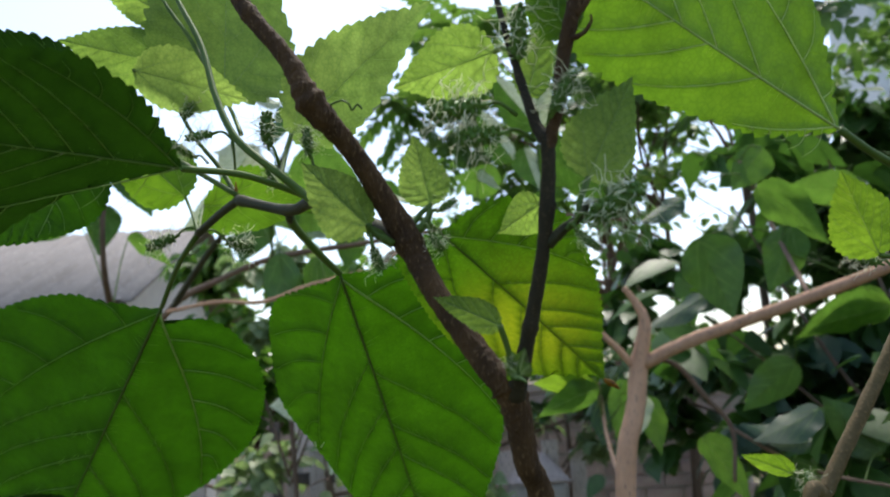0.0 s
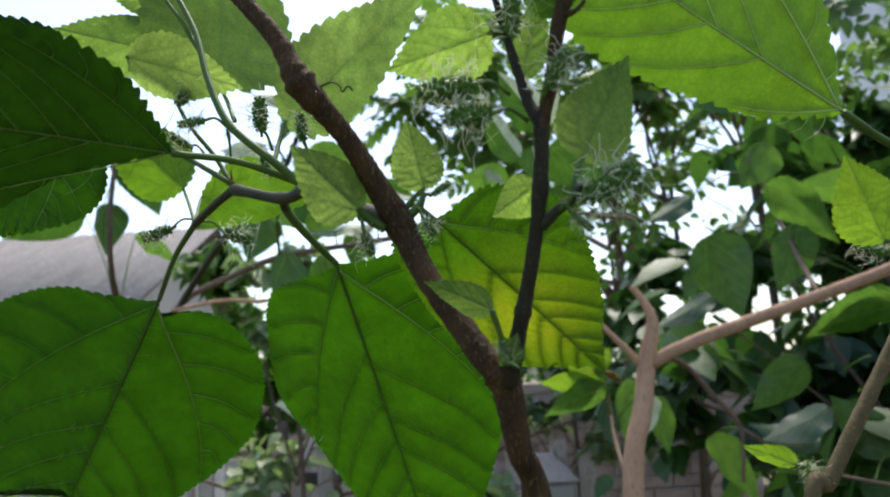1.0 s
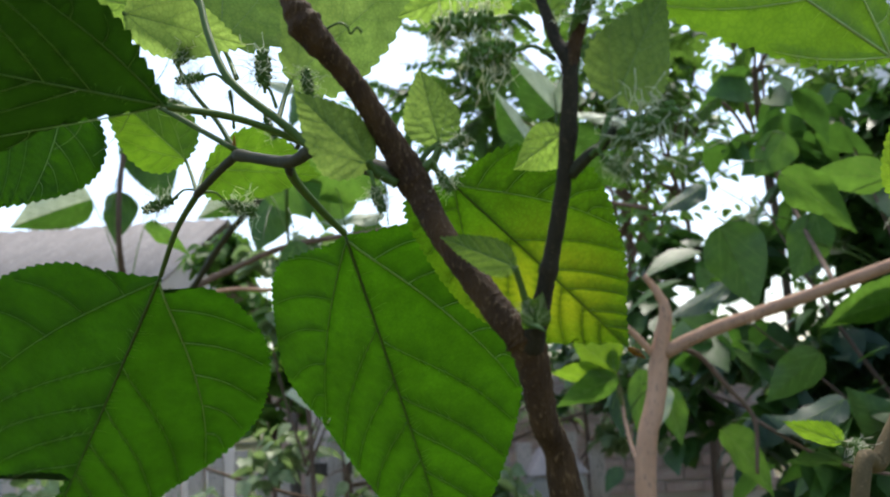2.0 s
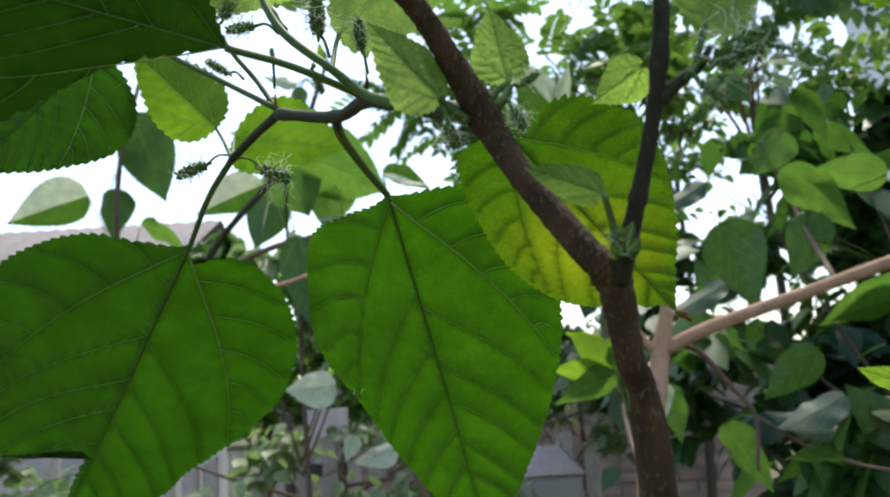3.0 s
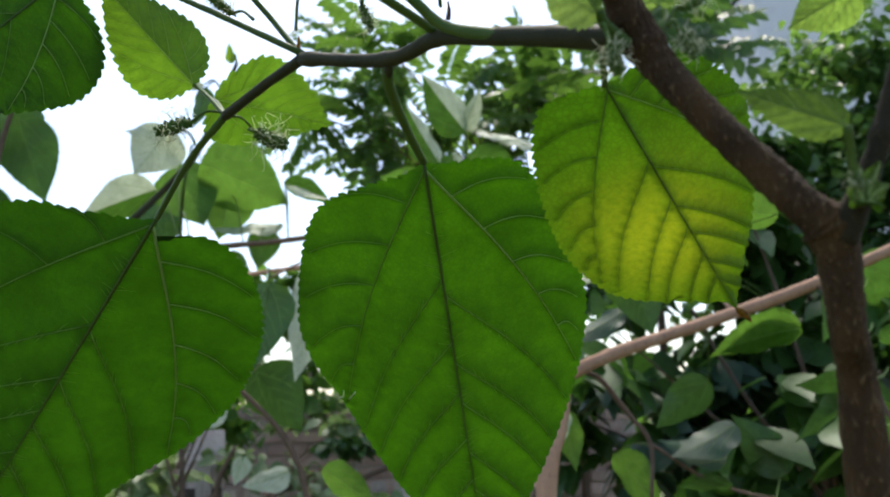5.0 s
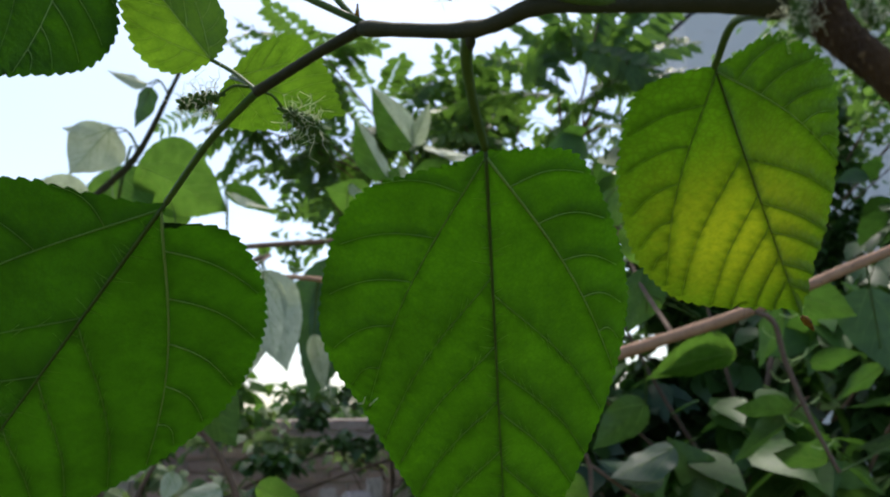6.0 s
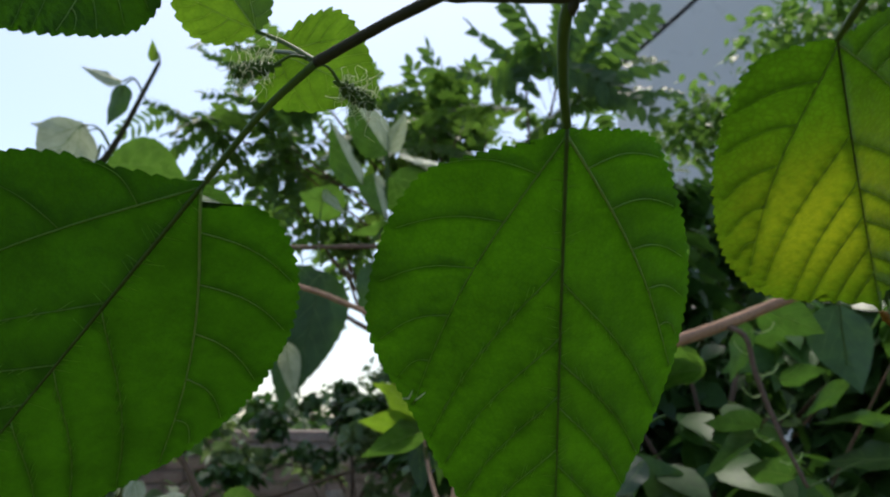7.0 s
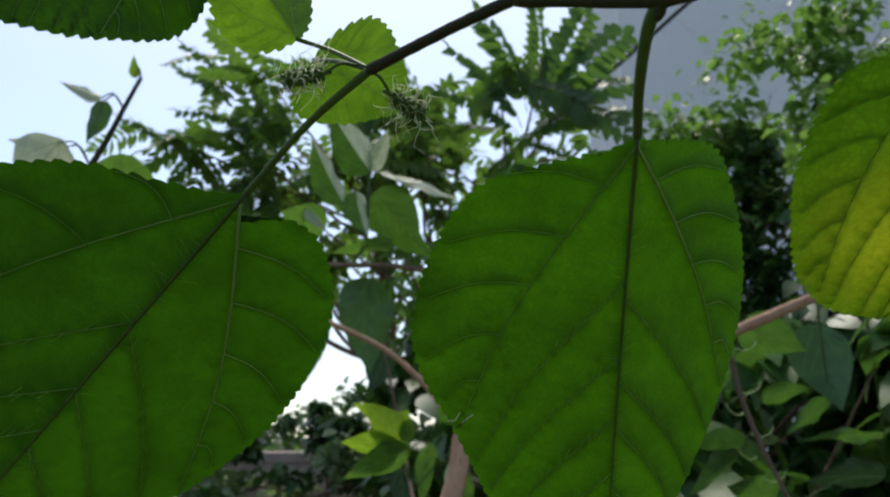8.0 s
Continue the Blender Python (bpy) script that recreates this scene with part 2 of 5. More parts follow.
def half_outline(profile, length, half, teeth, depth, per=3):
    """One side of a leaf's edge from its base to its tip: rows of x, y, with forward-pointing teeth."""
    pts = spline([(h * 2 * half, s * length) for s, h in profile], 24)
    step = np.r_[0, np.cumsum(np.linalg.norm(np.diff(pts, axis=0), axis=1))]
    n = teeth * per
    d = np.linspace(0, step[-1], n + 1)
    line = np.c_[np.interp(d, step, pts[:, 0]), np.interp(d, step, pts[:, 1])]
    if depth:
        tangent = np.gradient(line, axis=0)
        tangent /= np.linalg.norm(tangent, axis=1)[:, None] + 1e-12
        outward = np.c_[tangent[:, 1], -tangent[:, 0]]
        uneven = np.random.default_rng(int(1e5 * length)).uniform(0.45, 1.3, teeth + 1)
        saw = np.array([(-0.5, 0.3, 0.6)[i % 3] * uneven[i // per] for i in range(n + 1)])
        fade = np.minimum(1, np.minimum(d, step[-1] - d) / (0.06 * step[-1]) )
        line = line + outward * (saw * fade * depth)[:, None] + tangent * (0.5 * saw * fade * depth)[:, None]
    line[0] = (0, 0)
    line[-1, 0] = 0
    return line


def vein_lines(length, half, pairs, profile, other, rng):
    """Midrib, basal veins and side veins as rows of x, y, radius factor."""
    left = profile
    shape = [profile]
    def edge(s):
        profile = shape[0]
        wide = max(range(len(profile)), key=lambda i: profile[i][1])
        near = [p for p in profile[3:wide]] or [profile[1]]
        pts = sorted(near)
        for p in profile[wide:]:
            if p[0] > pts[-1][0]:
                pts.append(p)
        return float(np.interp(s, [p[0] for p in pts], [p[1] * 2 * half for p in pts]))
    def to_edge(x0, y0, lean, reach=0.94):
        """Where a vein from x0, y0 that leans forward by so much a unit of x comes near the edge."""
        x = x0
        while x < 0.6 * length and x < reach * edge(min(1.0, (y0 + lean * (x - x0)) / length)):
            x += 0.004 * length
        return x, y0 + lean * (x - x0)
    lines = [[(0, s * length, 1.0 - 0.8 * s) for s in np.linspace(0, 0.97, 14)]]
    for side in (-1, 1):
        shape[0] = left if side < 0 else other
        ex, ey = to_edge(0.02 * length, 0.02 * length, 2.3)
        basal = [(side * ex * (q + 0.10 * math.sin(q * math.pi)), 0.015 * length + (ey - 0.015 * length) * q, 0.62 - 0.45 * q) for q in np.linspace(0, 1, 9)]
        lines.append(basal)
        for j in range(pairs):
            s0 = 0.27 + (0.03 if side > 0 else 0.0) + 0.62 * (j / pairs) ** 0.85 + rng.uniform(-0.015, 0.015)
            x1, y1 = to_edge(0.0, s0 * length, rng.uniform(1.5, 1.75))
            lines.append([(side * x1 * (q + 0.09 * math.sin(q * math.pi)), s0 * length + (y1 - s0 * length) * q, 0.40 - 0.28 * q) for q in np.linspace(0, 1, 7)])
        for q0, lean in ((0.12, 0.05), (0.28, 0.22), (0.45, 0.4), (0.63, 0.6), (0.81, 0.85)):
            bx, by = ex * (q0 + 0.10 * math.sin(q0 * math.pi)), 0.015 * length + (ey - 0.015 * length) * q0
            x1, y1 = to_edge(bx, by, lean + rng.uniform(-0.06, 0.06))
            lines.append([(side * (bx + (x1 - bx) * q), by + (y1 - by) * q - 0.018 * length * math.sin(q * math.pi), 0.33 - 0.24 * q) for q in np.linspace(0, 1, 6)])
    return lines


def leaf(parent, base, tip, normal, width, mat, profile=HEART, right=None, fold=0.12, droop=0.08, wave=0.02, teeth=40, tooth=0.006, pairs=5,
         rings=9, vein=0.0009, seed=0, quilt=0.0, veins=True, label="", name="leaf", single=True, ladder=False, backed=None, notched=False):
    """A blade from base to tip, upper side towards normal, with teeth, a fold along the midrib and raised veins as a part of its own."""
    rng = np.random.default_rng(seed + 11)
    base, tip, normal = Vector(base), Vector(tip), Vector(normal)
    length = (tip - base).length
    y = (tip - base).normalized()
    z = (normal - y * normal.dot(y)).normalized()
    x = y.cross(z)
    half = (width or length) / 2
    a = half_outline(right or profile, length, half, teeth, tooth * length)
    b = half_outline(profile, length, half, teeth, tooth * length)
    lines = vein_lines(length, half, pairs, profile, right or profile, rng)
    dense = [np.array(l)[:, :2] for l in lines]
    ph = rng.uniform(0, 6.28, 6)
    folds = fold if isinstance(fold, tuple) else (fold, fold)

    def height(p):
        px, py = p[:, 0], p[:, 1]
        s = py / length
        z0 = np.where(px > 0, folds[1], folds[0]) * (np.sqrt(px * px + (0.03 * length) ** 2) - 0.03 * length) - droop * length * s * s * np.sign(1)
        z0 = z0 + wave * length * (np.abs(px) / (half + 1e-9)) ** 2 * (np.sin(s * 9 + ph[0] + (px > 0) * ph[1]) + 0.5 * np.sin(s * 17 + ph[2] + px / half * 3))
        if quilt:
            z0 = z0 + quilt * clear(p)
        return z0

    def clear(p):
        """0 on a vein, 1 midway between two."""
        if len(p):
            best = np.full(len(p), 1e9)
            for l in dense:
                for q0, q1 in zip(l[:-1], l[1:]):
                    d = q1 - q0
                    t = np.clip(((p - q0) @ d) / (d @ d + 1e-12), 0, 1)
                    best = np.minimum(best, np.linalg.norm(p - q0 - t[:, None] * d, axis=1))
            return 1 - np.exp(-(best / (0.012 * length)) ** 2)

    n = len(a)
    q = np.linspace(0, 1, n) ** 1.15
    mid = np.c_[np.zeros(n), a[-1, 1] * q]
    other = mid.copy()
    if notched:
        other[:, 1] = np.clip(np.minimum.accumulate(b[::-1, 1])[::-1], 0, None)
    flat = [mid + (a - mid) * (k / rings) for k in range(rings + 1)] + [other + (b * (-1, 1) - other) * (k / rings) for k in range(rings + 1)]
    flat = np.vstack(flat)
    zz = height(flat)
    faces = []
    for side in (0, 1):
        for k in range(rings):
            lo = (side * (rings + 1) + k) * n
            hi = lo + n
            for j in range(n - 1):
                quad = (lo + j, hi + j, hi + j + 1, lo + j + 1)
                faces.append(quad if side == 0 else quad[::-1])
    ob = mesh_object(name, np.c_[flat, zz], faces, mat, parent, flat + rng.uniform(0, 1, 2), label=label)
    m = Matrix(((x.x, y.x, z.x, base.x), (x.y, y.y, z.y, base.y), (x.z, y.z, z.z, base.z), (0, 0, 0, 1)))
    ob.matrix_basis = Matrix.Translation(-parent.location) @ m
    WORLD[ob.name] = m
    if backed:
        ob.data.materials.append(backed[1])
        index = np.zeros(len(faces), dtype=np.int32)
        index[backed[0] * rings * (n - 1):(backed[0] + 1) * rings * (n - 1)] = 1
        ob.data.polygons.foreach_set("material_index", index)
    if quilt:
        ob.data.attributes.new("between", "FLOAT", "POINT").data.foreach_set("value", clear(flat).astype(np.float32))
    if veins:
        sets = [(lines[:1], "midrib")] + ([([l], "vein") for l in lines[1:]] if single else [(lines[1:], "venation")])
        each = pairs + 6
        for number, (group, nm) in enumerate(sets):
            pieces = []
            basal = nm == "vein" and (number - 1) // each == 1 and ((number - 1) % each == 0 or (number - 1) % each > pairs)
            thin = 0.66 if nm == "midrib" else 0.75 if basal or mat not in (LEAF_DEEP, LEAF_DEEP_SHADED) else 0.5
            for l in group:
                rows = spline(l, 2)
                h = height(rows[:, :2])
                r = vein * np.clip(rows[:, 2] * thin, 0.1, 1)
                pieces.append(tube(np.c_[rows[:, :2], h - 0.25 * r, r], 5))
            v, f = joined(pieces)
            tone = VEIN
            if nm == "midrib" and mat in (LEAF_DEEP, LEAF_YELLOW, LEAF_DARK, LEAF_DEEP_SHADED):
                tone = VEIN_DARK
            elif mat in (LEAF_PALE, LEAF_YOUNG, LEAF_LIME):
                tone = VEIN
            elif mat is LEAF_BRIGHT:
                tone = VEIN_PALE
            elif mat in (LEAF_DEEP, LEAF_DEEP_SHADED, LEAF_YELLOW, LEAF_MATURE_SHADED):
                tone = VEIN if basal else VEIN_FAINT
            mesh_object(nm, v, f, tone, ob, kind="stuff" if nm == "venation" else "")
        if ladder:
            pieces = []
            for side in (-1, 1):
                rows = [np.array(l) for l in lines[1:] if side * l[-1][0] > 0]
                main = [spline(l, 4) for l in rows]
                mid = spline(lines[0], 6)
                for l in main[1:pairs + 1] + [mid]:
                    for p in l[2:-2]:
                        if rng.uniform() < (0.6 if l is mid else 0.2):
                            continue
                        turn = 1 if rng.uniform() < 0.5 else -1
                        o = np.array((side * rng.uniform(0.6, 1.0), rng.uniform(-0.3, 0.15))) if l is mid else np.array((side * 0.25 * turn, turn * rng.uniform(0.7, 1.0)))
                        e = p[:2] + o * length * rng.uniform(0.02, 0.045)
                        r = np.array([(p[0] + (e[0] - p[0]) * k, p[1] + (e[1] - p[1]) * k) for k in (0, 0.5, 1)])
                        h = height(r)
                        w = vein * np.array((0.12, 0.09, 0.04))
                        pieces.append(tube(np.c_[r, h - 0.3 * w, w], 3))
            v, f = joined(pieces)
            mesh_object("venation", v, f, VEIN if mat in (LEAF_BRIGHT, LEAF_PALE) else VEIN_FAINT, ob, kind="stuff")
    return ob


def limb(name, parent, rows, mat, sides=10, rough=0.05, steps=6, seed=0, label="", knots=()):
    """A tapered limb through rows of x, y, z, radius in the world; knots: (fraction, swelling)."""
    rng = np.random.default_rng(seed)
    r = spline(rows, steps)
    r[:, 3] = np.maximum(r[:, 3], 0.0003)
    q = np.linspace(0, 1, len(r))
    for at, swell, *wide in knots:
        r[:, 3] *= 1 + swell * np.exp(-((q - at) / (wide[0] if wide else 0.018)) ** 2)
    v, f = tube(r, sides, rough, rng)
    v = np.array(v)
    o = np.array(parent.location) if parent is not None and parent.type == "EMPTY" else np.zeros(3)
    ob = mesh_object(name, v - o, f, mat, parent, label=label)
    return ob


def petiole(blade, rows, mat=None, sides=8):
    """A leaf's stalk, under its blade; rows in the world."""
    r = spline(rows, 6)
    v, f = tube(r, sides)
    inv = np.array(WORLD[blade.name].inverted())
    v = np.c_[np.array(v), np.ones(len(v))] @ inv.T
    return mesh_object("petiole", v[:, :3], f, mat or GREEN_STEM, blade)


# ---- ground and far setting ----
def boxes(name, items, mat, parent=None, label=""):
    """One mesh of bevelled blocks: (cx, cy, cz, sx, sy, sz, turn)."""
    bm = bmesh.new()
    for cx, cy, cz, sx, sy, sz, turn in items:
        r = bmesh.ops.create_cube(bm, size=1.0, matrix=pose(cx, cy, cz, 0, 0, turn) @ Matrix.Diagonal((sx, sy, sz, 1)))
        bmesh.ops.bevel(bm, geom=list({e for v in r["verts"] for e in v.link_edges}), offset=min(sx, sy, sz) * 0.08, segments=1, affect="EDGES")
    me = bpy.data.meshes.new(name)
    bm.to_mesh(me)
    bm.free()
    me.materials.append(mat)
    ob = new(name, me)
    if parent is not None:
        ob.parent = parent
    if label:
        tagged(ob, label)
    return ob


GROUND = plain("garden_soil", (0.09, 0.065, 0.04), (0.07, 0.10, 0.03), 1.5, 0.95, 0.8, 0.02, third=(0.14, 0.12, 0.08))
PLASTER = plain("grey_plaster", (0.80, 0.79, 0.79), (0.85, 0.84, 0.84), 1.2, 0.9, 0.25, 0.003, third=(0.76, 0.75, 0.75))
ROOF = plain("weathered_fibre_cement", (0.135, 0.127, 0.118), (0.185, 0.175, 0.165), 2.5, 0.9, 0.5, 0.006, third=(0.24, 0.23, 0.215), stretch=(3, 0.6, 1))
HOUSEWALL = plain("pale_render", (0.42, 0.39, 0.36), (0.50, 0.47, 0.43), 2.0, 0.9, 0.4, 0.004)
BRICK = plain("pinkish_old_brick", (0.44, 0.31, 0.27), (0.58, 0.43, 0.38), 6.0, 0.9, 0.6, 0.006, third=(0.60, 0.50, 0.42))
MORTAR = plain("grey_mortar", (0.42, 0.37, 0.32), (0.50, 0.45, 0.39), 9.0, 0.95, 0.5, 0.004)
FENCE = plain("weathered_wood", (0.46, 0.39, 0.34), (0.60, 0.52, 0.46), 7.0, 0.9, 0.6, 0.004, (6, 6, 0.6), third=(0.11, 0.085, 0.065))
DARKWOOD = plain("dark_weathered_wood", (0.05, 0.042, 0.036), (0.10, 0.085, 0.072), 9.0, 0.9, 0.7, 0.004, (6, 6, 0.6), third=(0.16, 0.14, 0.12))
PINKBOARD = plain("pinkish_weathered_board", (0.54, 0.44, 0.40), (0.66, 0.56, 0.51), 8.0, 0.9, 0.5, 0.003, (5, 5, 0.7), third=(0.33, 0.27, 0.25))
CABLE = plain("black_cable", (0.03, 0.03, 0.033), (0.05, 0.05, 0.055), 20, 0.6, 0.1)

g = np.linspace(-1, 1, 41)
g = np.sign(g) * np.abs(g) ** 2.2 * 120
gv = [(x, y, 0.03 * noise.noise(Vector((x * 0.7, y * 0.7, 0)))) for y in g for x in g]
gf = [(j * 41 + i, j * 41 + i + 1, j * 41 + i + 42, j * 41 + i + 41) for j in range(40) for i in range(40)]
tagged(mesh_object("ground", gv, gf, GROUND), "bare garden soil with patches of grass", "ground", kind="structure")

# grey building behind the climbers
bld = thing("building", (7.05, 6.75, 0), "tall pale grey plastered building wall, plain and windowless", "building")
boxes("wall", [(0, 0, 3.6, 6.2, 5.0, 7.2, -38)], PLASTER, bld)
boxes("parapet", [(0, 0, 7.3, 6.4, 5.2, 0.2, -38)], MORTAR, bld, "darker grey coping")

# low house with a sloping corrugated roof
house = thing("house", (-6.4, 9.0, 0), "low pale house under a weathered grey corrugated roof", "house")
boxes("wall", [(0, 0.6, 1.15, 6.4, 3.4, 2.3, 0)], HOUSEWALL, house)
rv, rf = [], []
for i in range(241):
    x = -3.6 + 7.2 * i / 240
    w = 0.009 * math.sin(i * 2 * math.pi / 6)
    for y, z in ((-1.7, 2.40 + w), (0.6, 3.5 + w), (2.9, 2.40 + w)):
        rv.append((x, y, z))
        rv.append((x, y, z - 0.02))
for i in range(240):
    a = i * 6
    for k in (0, 2):
        rf += [(a + k, a + k + 6, a + k + 8, a + k + 2), (a + k + 1, a + k + 3, a + k + 9, a + k + 7)]
    rf += [(a, a + 1, a + 7, a + 6), (a + 4, a + 10, a + 11, a + 5)]
for x in (-3.15, 3.15):
    mesh_object("gable", [(x - 0.04, -1.1, 2.28), (x - 0.04, 2.3, 2.28), (x - 0.04, 0.6, 3.40), (x + 0.04, -1.1, 2.28), (x + 0.04, 2.3, 2.28), (x + 0.04, 0.6, 3.40)], [(0, 1, 2), (3, 5, 4), (0, 2, 5, 3), (1, 4, 5, 2), (0, 3, 4, 1)], HOUSEWALL, house, smooth=False)
mesh_object("roof", rv, rf, ROOF, house, label="grey corrugated fibre-cement roof")

# old brick wall at the end of the garden
brickwall = thing("wall_garden", (0.2, 5.4, 0), "low old pinkish brick garden wall with pale mortar", "wall", kind="structure")
boxes("mortar_core", [(0, 0, 0.735, 3.0, 0.20, 1.47, 0)], MORTAR, brickwall)
bm = bmesh.new()
bmesh.ops.create_cube(bm, size=1.0, matrix=Matrix.Diagonal((0.215, 0.03, 0.062, 1)))
bmesh.ops.bevel(bm, geom=bm.edges[:], offset=0.004, segments=1, affect="EDGES")
brick_mesh = bpy.data.meshes.new("brick")
bm.to_mesh(brick_mesh)
bm.free()
brick_mesh.materials.append(BRICK)
rng = np.random.default_rng(4)
for row in range(10):
    for col in range(13):
        b = new("brick", brick_mesh)
        b.parent = brickwall
        b.location = (-1.4 + col * 0.225 + (row % 2) * 0.11, -0.106 + rng.uniform(-0.004, 0.004), 1.43 - row * 0.073)
        b.rotation_euler = (0, rng.uniform(-0.01, 0.01), rng.uniform(-0.02, 0.02))

# weathered fence
fence = thing("fence", (-1.2, 4.3, 0), "weathered grey wooden post fence with uneven tops", "fence")
for i in range(30):
    h = 1.10 + rng.uniform(-0.07, 0.07)
    boxes("post" if i % 6 == 0 else "slat", [(-1.6 + i * 0.115 + rng.uniform(-0.012, 0.012), 0, (h + (0.12 if i % 6 == 0 else 0)) / 2, 0.075, 0.05 if i % 6 == 0 else 0.022, h + (0.12 if i % 6 == 0 else 0), rng.uniform(-4, 4))], FENCE, fence)
boxes("rail", [(0.05, 0.04, 0.85, 3.5, 0.03, 0.07, 0)], FENCE, fence)
pole = thing("pole", (-0.90, 4.2, 0), "thin dark weathered pole standing by the fence", "pole")
limb("shaft", pole, [(-0.90, 4.2, -0.02, 0.027), (-0.895, 4.2, 0.7, 0.025), (-0.905, 4.2, 1.33, 0.022)], DARKWOOD, 10, 0.08)
plank = thing("plank", (-0.74, 4.32, 0), "wide upright pinkish-grey weathered plank", "plank")
boxes("board", [(0, 0, 0.67, 0.21, 0.035, 1.34, 4)], PINKBOARD, plank)
boxes("batten", [(0.0, -0.03, 1.05, 0.20, 0.02, 0.06, 4)], DARKWOOD, plank)
pillar = thing("pillar", (0.33, 4.3, 0), "short pale concrete pillar with a hipped top", "pillar")
boxes("shaft", [(0, 0, 0.49, 0.27, 0.27, 0.98, 8)], HOUSEWALL, pillar)
bm = bmesh.new()
bmesh.ops.create_cone(bm, cap_ends=True, segments=4, radius1=0.21, radius2=0.07, depth=0.13, matrix=pose(0, 0, 1.045, 0, 0, 53))
bmesh.ops.bevel(bm, geom=bm.edges[:], offset=0.008, segments=1, affect="EDGES")
part("cap", bm, PINKBOARD, pillar, "pale pinkish hipped cap")

# cables across the sky
for p, q, r in (((1.9, 6.3, 3.55), (3.75, 4.95, 5.20), 0.017), ((3.1, 6.55, 4.9), (5.0, 5.55, 5.55), 0.007)):
    c = thing("cable", p, "thin dark overhead cable crossing the sky", "cable")
    rows = [(p[0] + (q[0] - p[0]) * t, p[1] + (q[1] - p[1]) * t, p[2] + (q[2] - p[2]) * t - 0.05 * math.sin(math.pi * t), r) for t in np.linspace(0, 1, 8)]
    limb("wire", c, rows, CABLE, 6, 0.0)


# ---- far foliage ----
def clump_mesh(count, centre, spread, size, seed, gap=0.0, sag=0.5):
    """Many small folded leaves with pointed tips, scattered in lumps inside an ellipsoid."""
    rng = np.random.default_rng(seed)
    lumps = rng.normal(0, 1, (max(3, count // 45), 3))
    lumps /= np.linalg.norm(lumps, axis=1)[:, None]
    lumps *= rng.uniform(0.35, 1.0, (len(lumps), 1)) ** 0.5
    pick = lumps[rng.integers(0, len(lumps), count)]
    p = pick * spread + rng.normal(0, 1, (count, 3)) * np.array(spread) * (0.17 + gap)
    verts, faces, uvs = [], [], []
    for c in p:
        s = size * rng.uniform(0.6, 1.25)
        yaw, dip, roll = rng.uniform(0, 6.283), rng.uniform(-0.2, 1.0) * sag + 0.25, rng.normal(0, 0.5)
        m = Euler((-dip, roll, yaw)).to_matrix()
        b = len(verts)
        bend, cup = rng.uniform(0.1, 0.4), rng.uniform(0.05, 0.3)
        for y, x in ((0, 0), (0.10, 0.19), (0.32, 0.31), (0.60, 0.25), (0.84, 0.10), (1.0, 0)):
            for k in ((0,) if x == 0 else (-1, 0, 1)):
                verts.append(tuple(Vector(c) + Vector(centre) + m @ Vector((k * x * s, y * s, (abs(k) * x * cup - bend * y * y) * s))))
                uvs.append((k * x * s + c[0], y * s + c[1]))
        faces += [(b, b + 2, b + 1), (b, b + 3, b + 2)]
        for r in (1, 4, 7):
            faces += [(b + r, b + r + 1, b + r + 4, b + r + 3), (b + r + 1, b + r + 2, b + r + 5, b + r + 4)]
        faces += [(b + 10, b + 11, b + 13), (b + 11, b + 12, b + 13)]
    return verts, faces, uvs


def bush(name, place, label, category, crowns, mat, size, seed, trunk=0.04, bark=TWIG_BROWN):
    """A tree or shrub: trunk, limbs to each crown lump, and its leaves as one part of kind stuff."""
    t = thing(name, place, label, category)
    rng = np.random.default_rng(seed)
    top = max(c[0][2] for c in crowns)
    low = min(c[0][2] for c in crowns)
    limb("trunk", t, [(place[0], place[1], place[2], trunk), (place[0] + 0.03, place[1], 0.5 * low, trunk * 0.9), (place[0] + rng.uniform(-0.1, 0.1), place[1], low, trunk * 0.7), (place[0] + rng.uniform(-0.1, 0.1), place[1], 0.5 * (low + top), trunk * 0.4)], bark, 8, 0.06)
    for i, (c, spread, count) in enumerate(crowns):
        s = (place[0], place[1], low * rng.uniform(0.6, 0.95))
        limb("limb", t, [(*s, trunk * 0.5), (*[(a * 0.5 + b * 0.5) + rng.uniform(-0.1, 0.1) for a, b in zip(s, c)], trunk * 0.32), (*c, trunk * 0.12)], bark, 6, 0.05)
        v, f, u = clump_mesh(count, tuple(a - b for a, b in zip(c, place)), spread, size, seed + i)
        mesh_object("foliage", v, f, mat, t, u, kind="stuff")
    return t


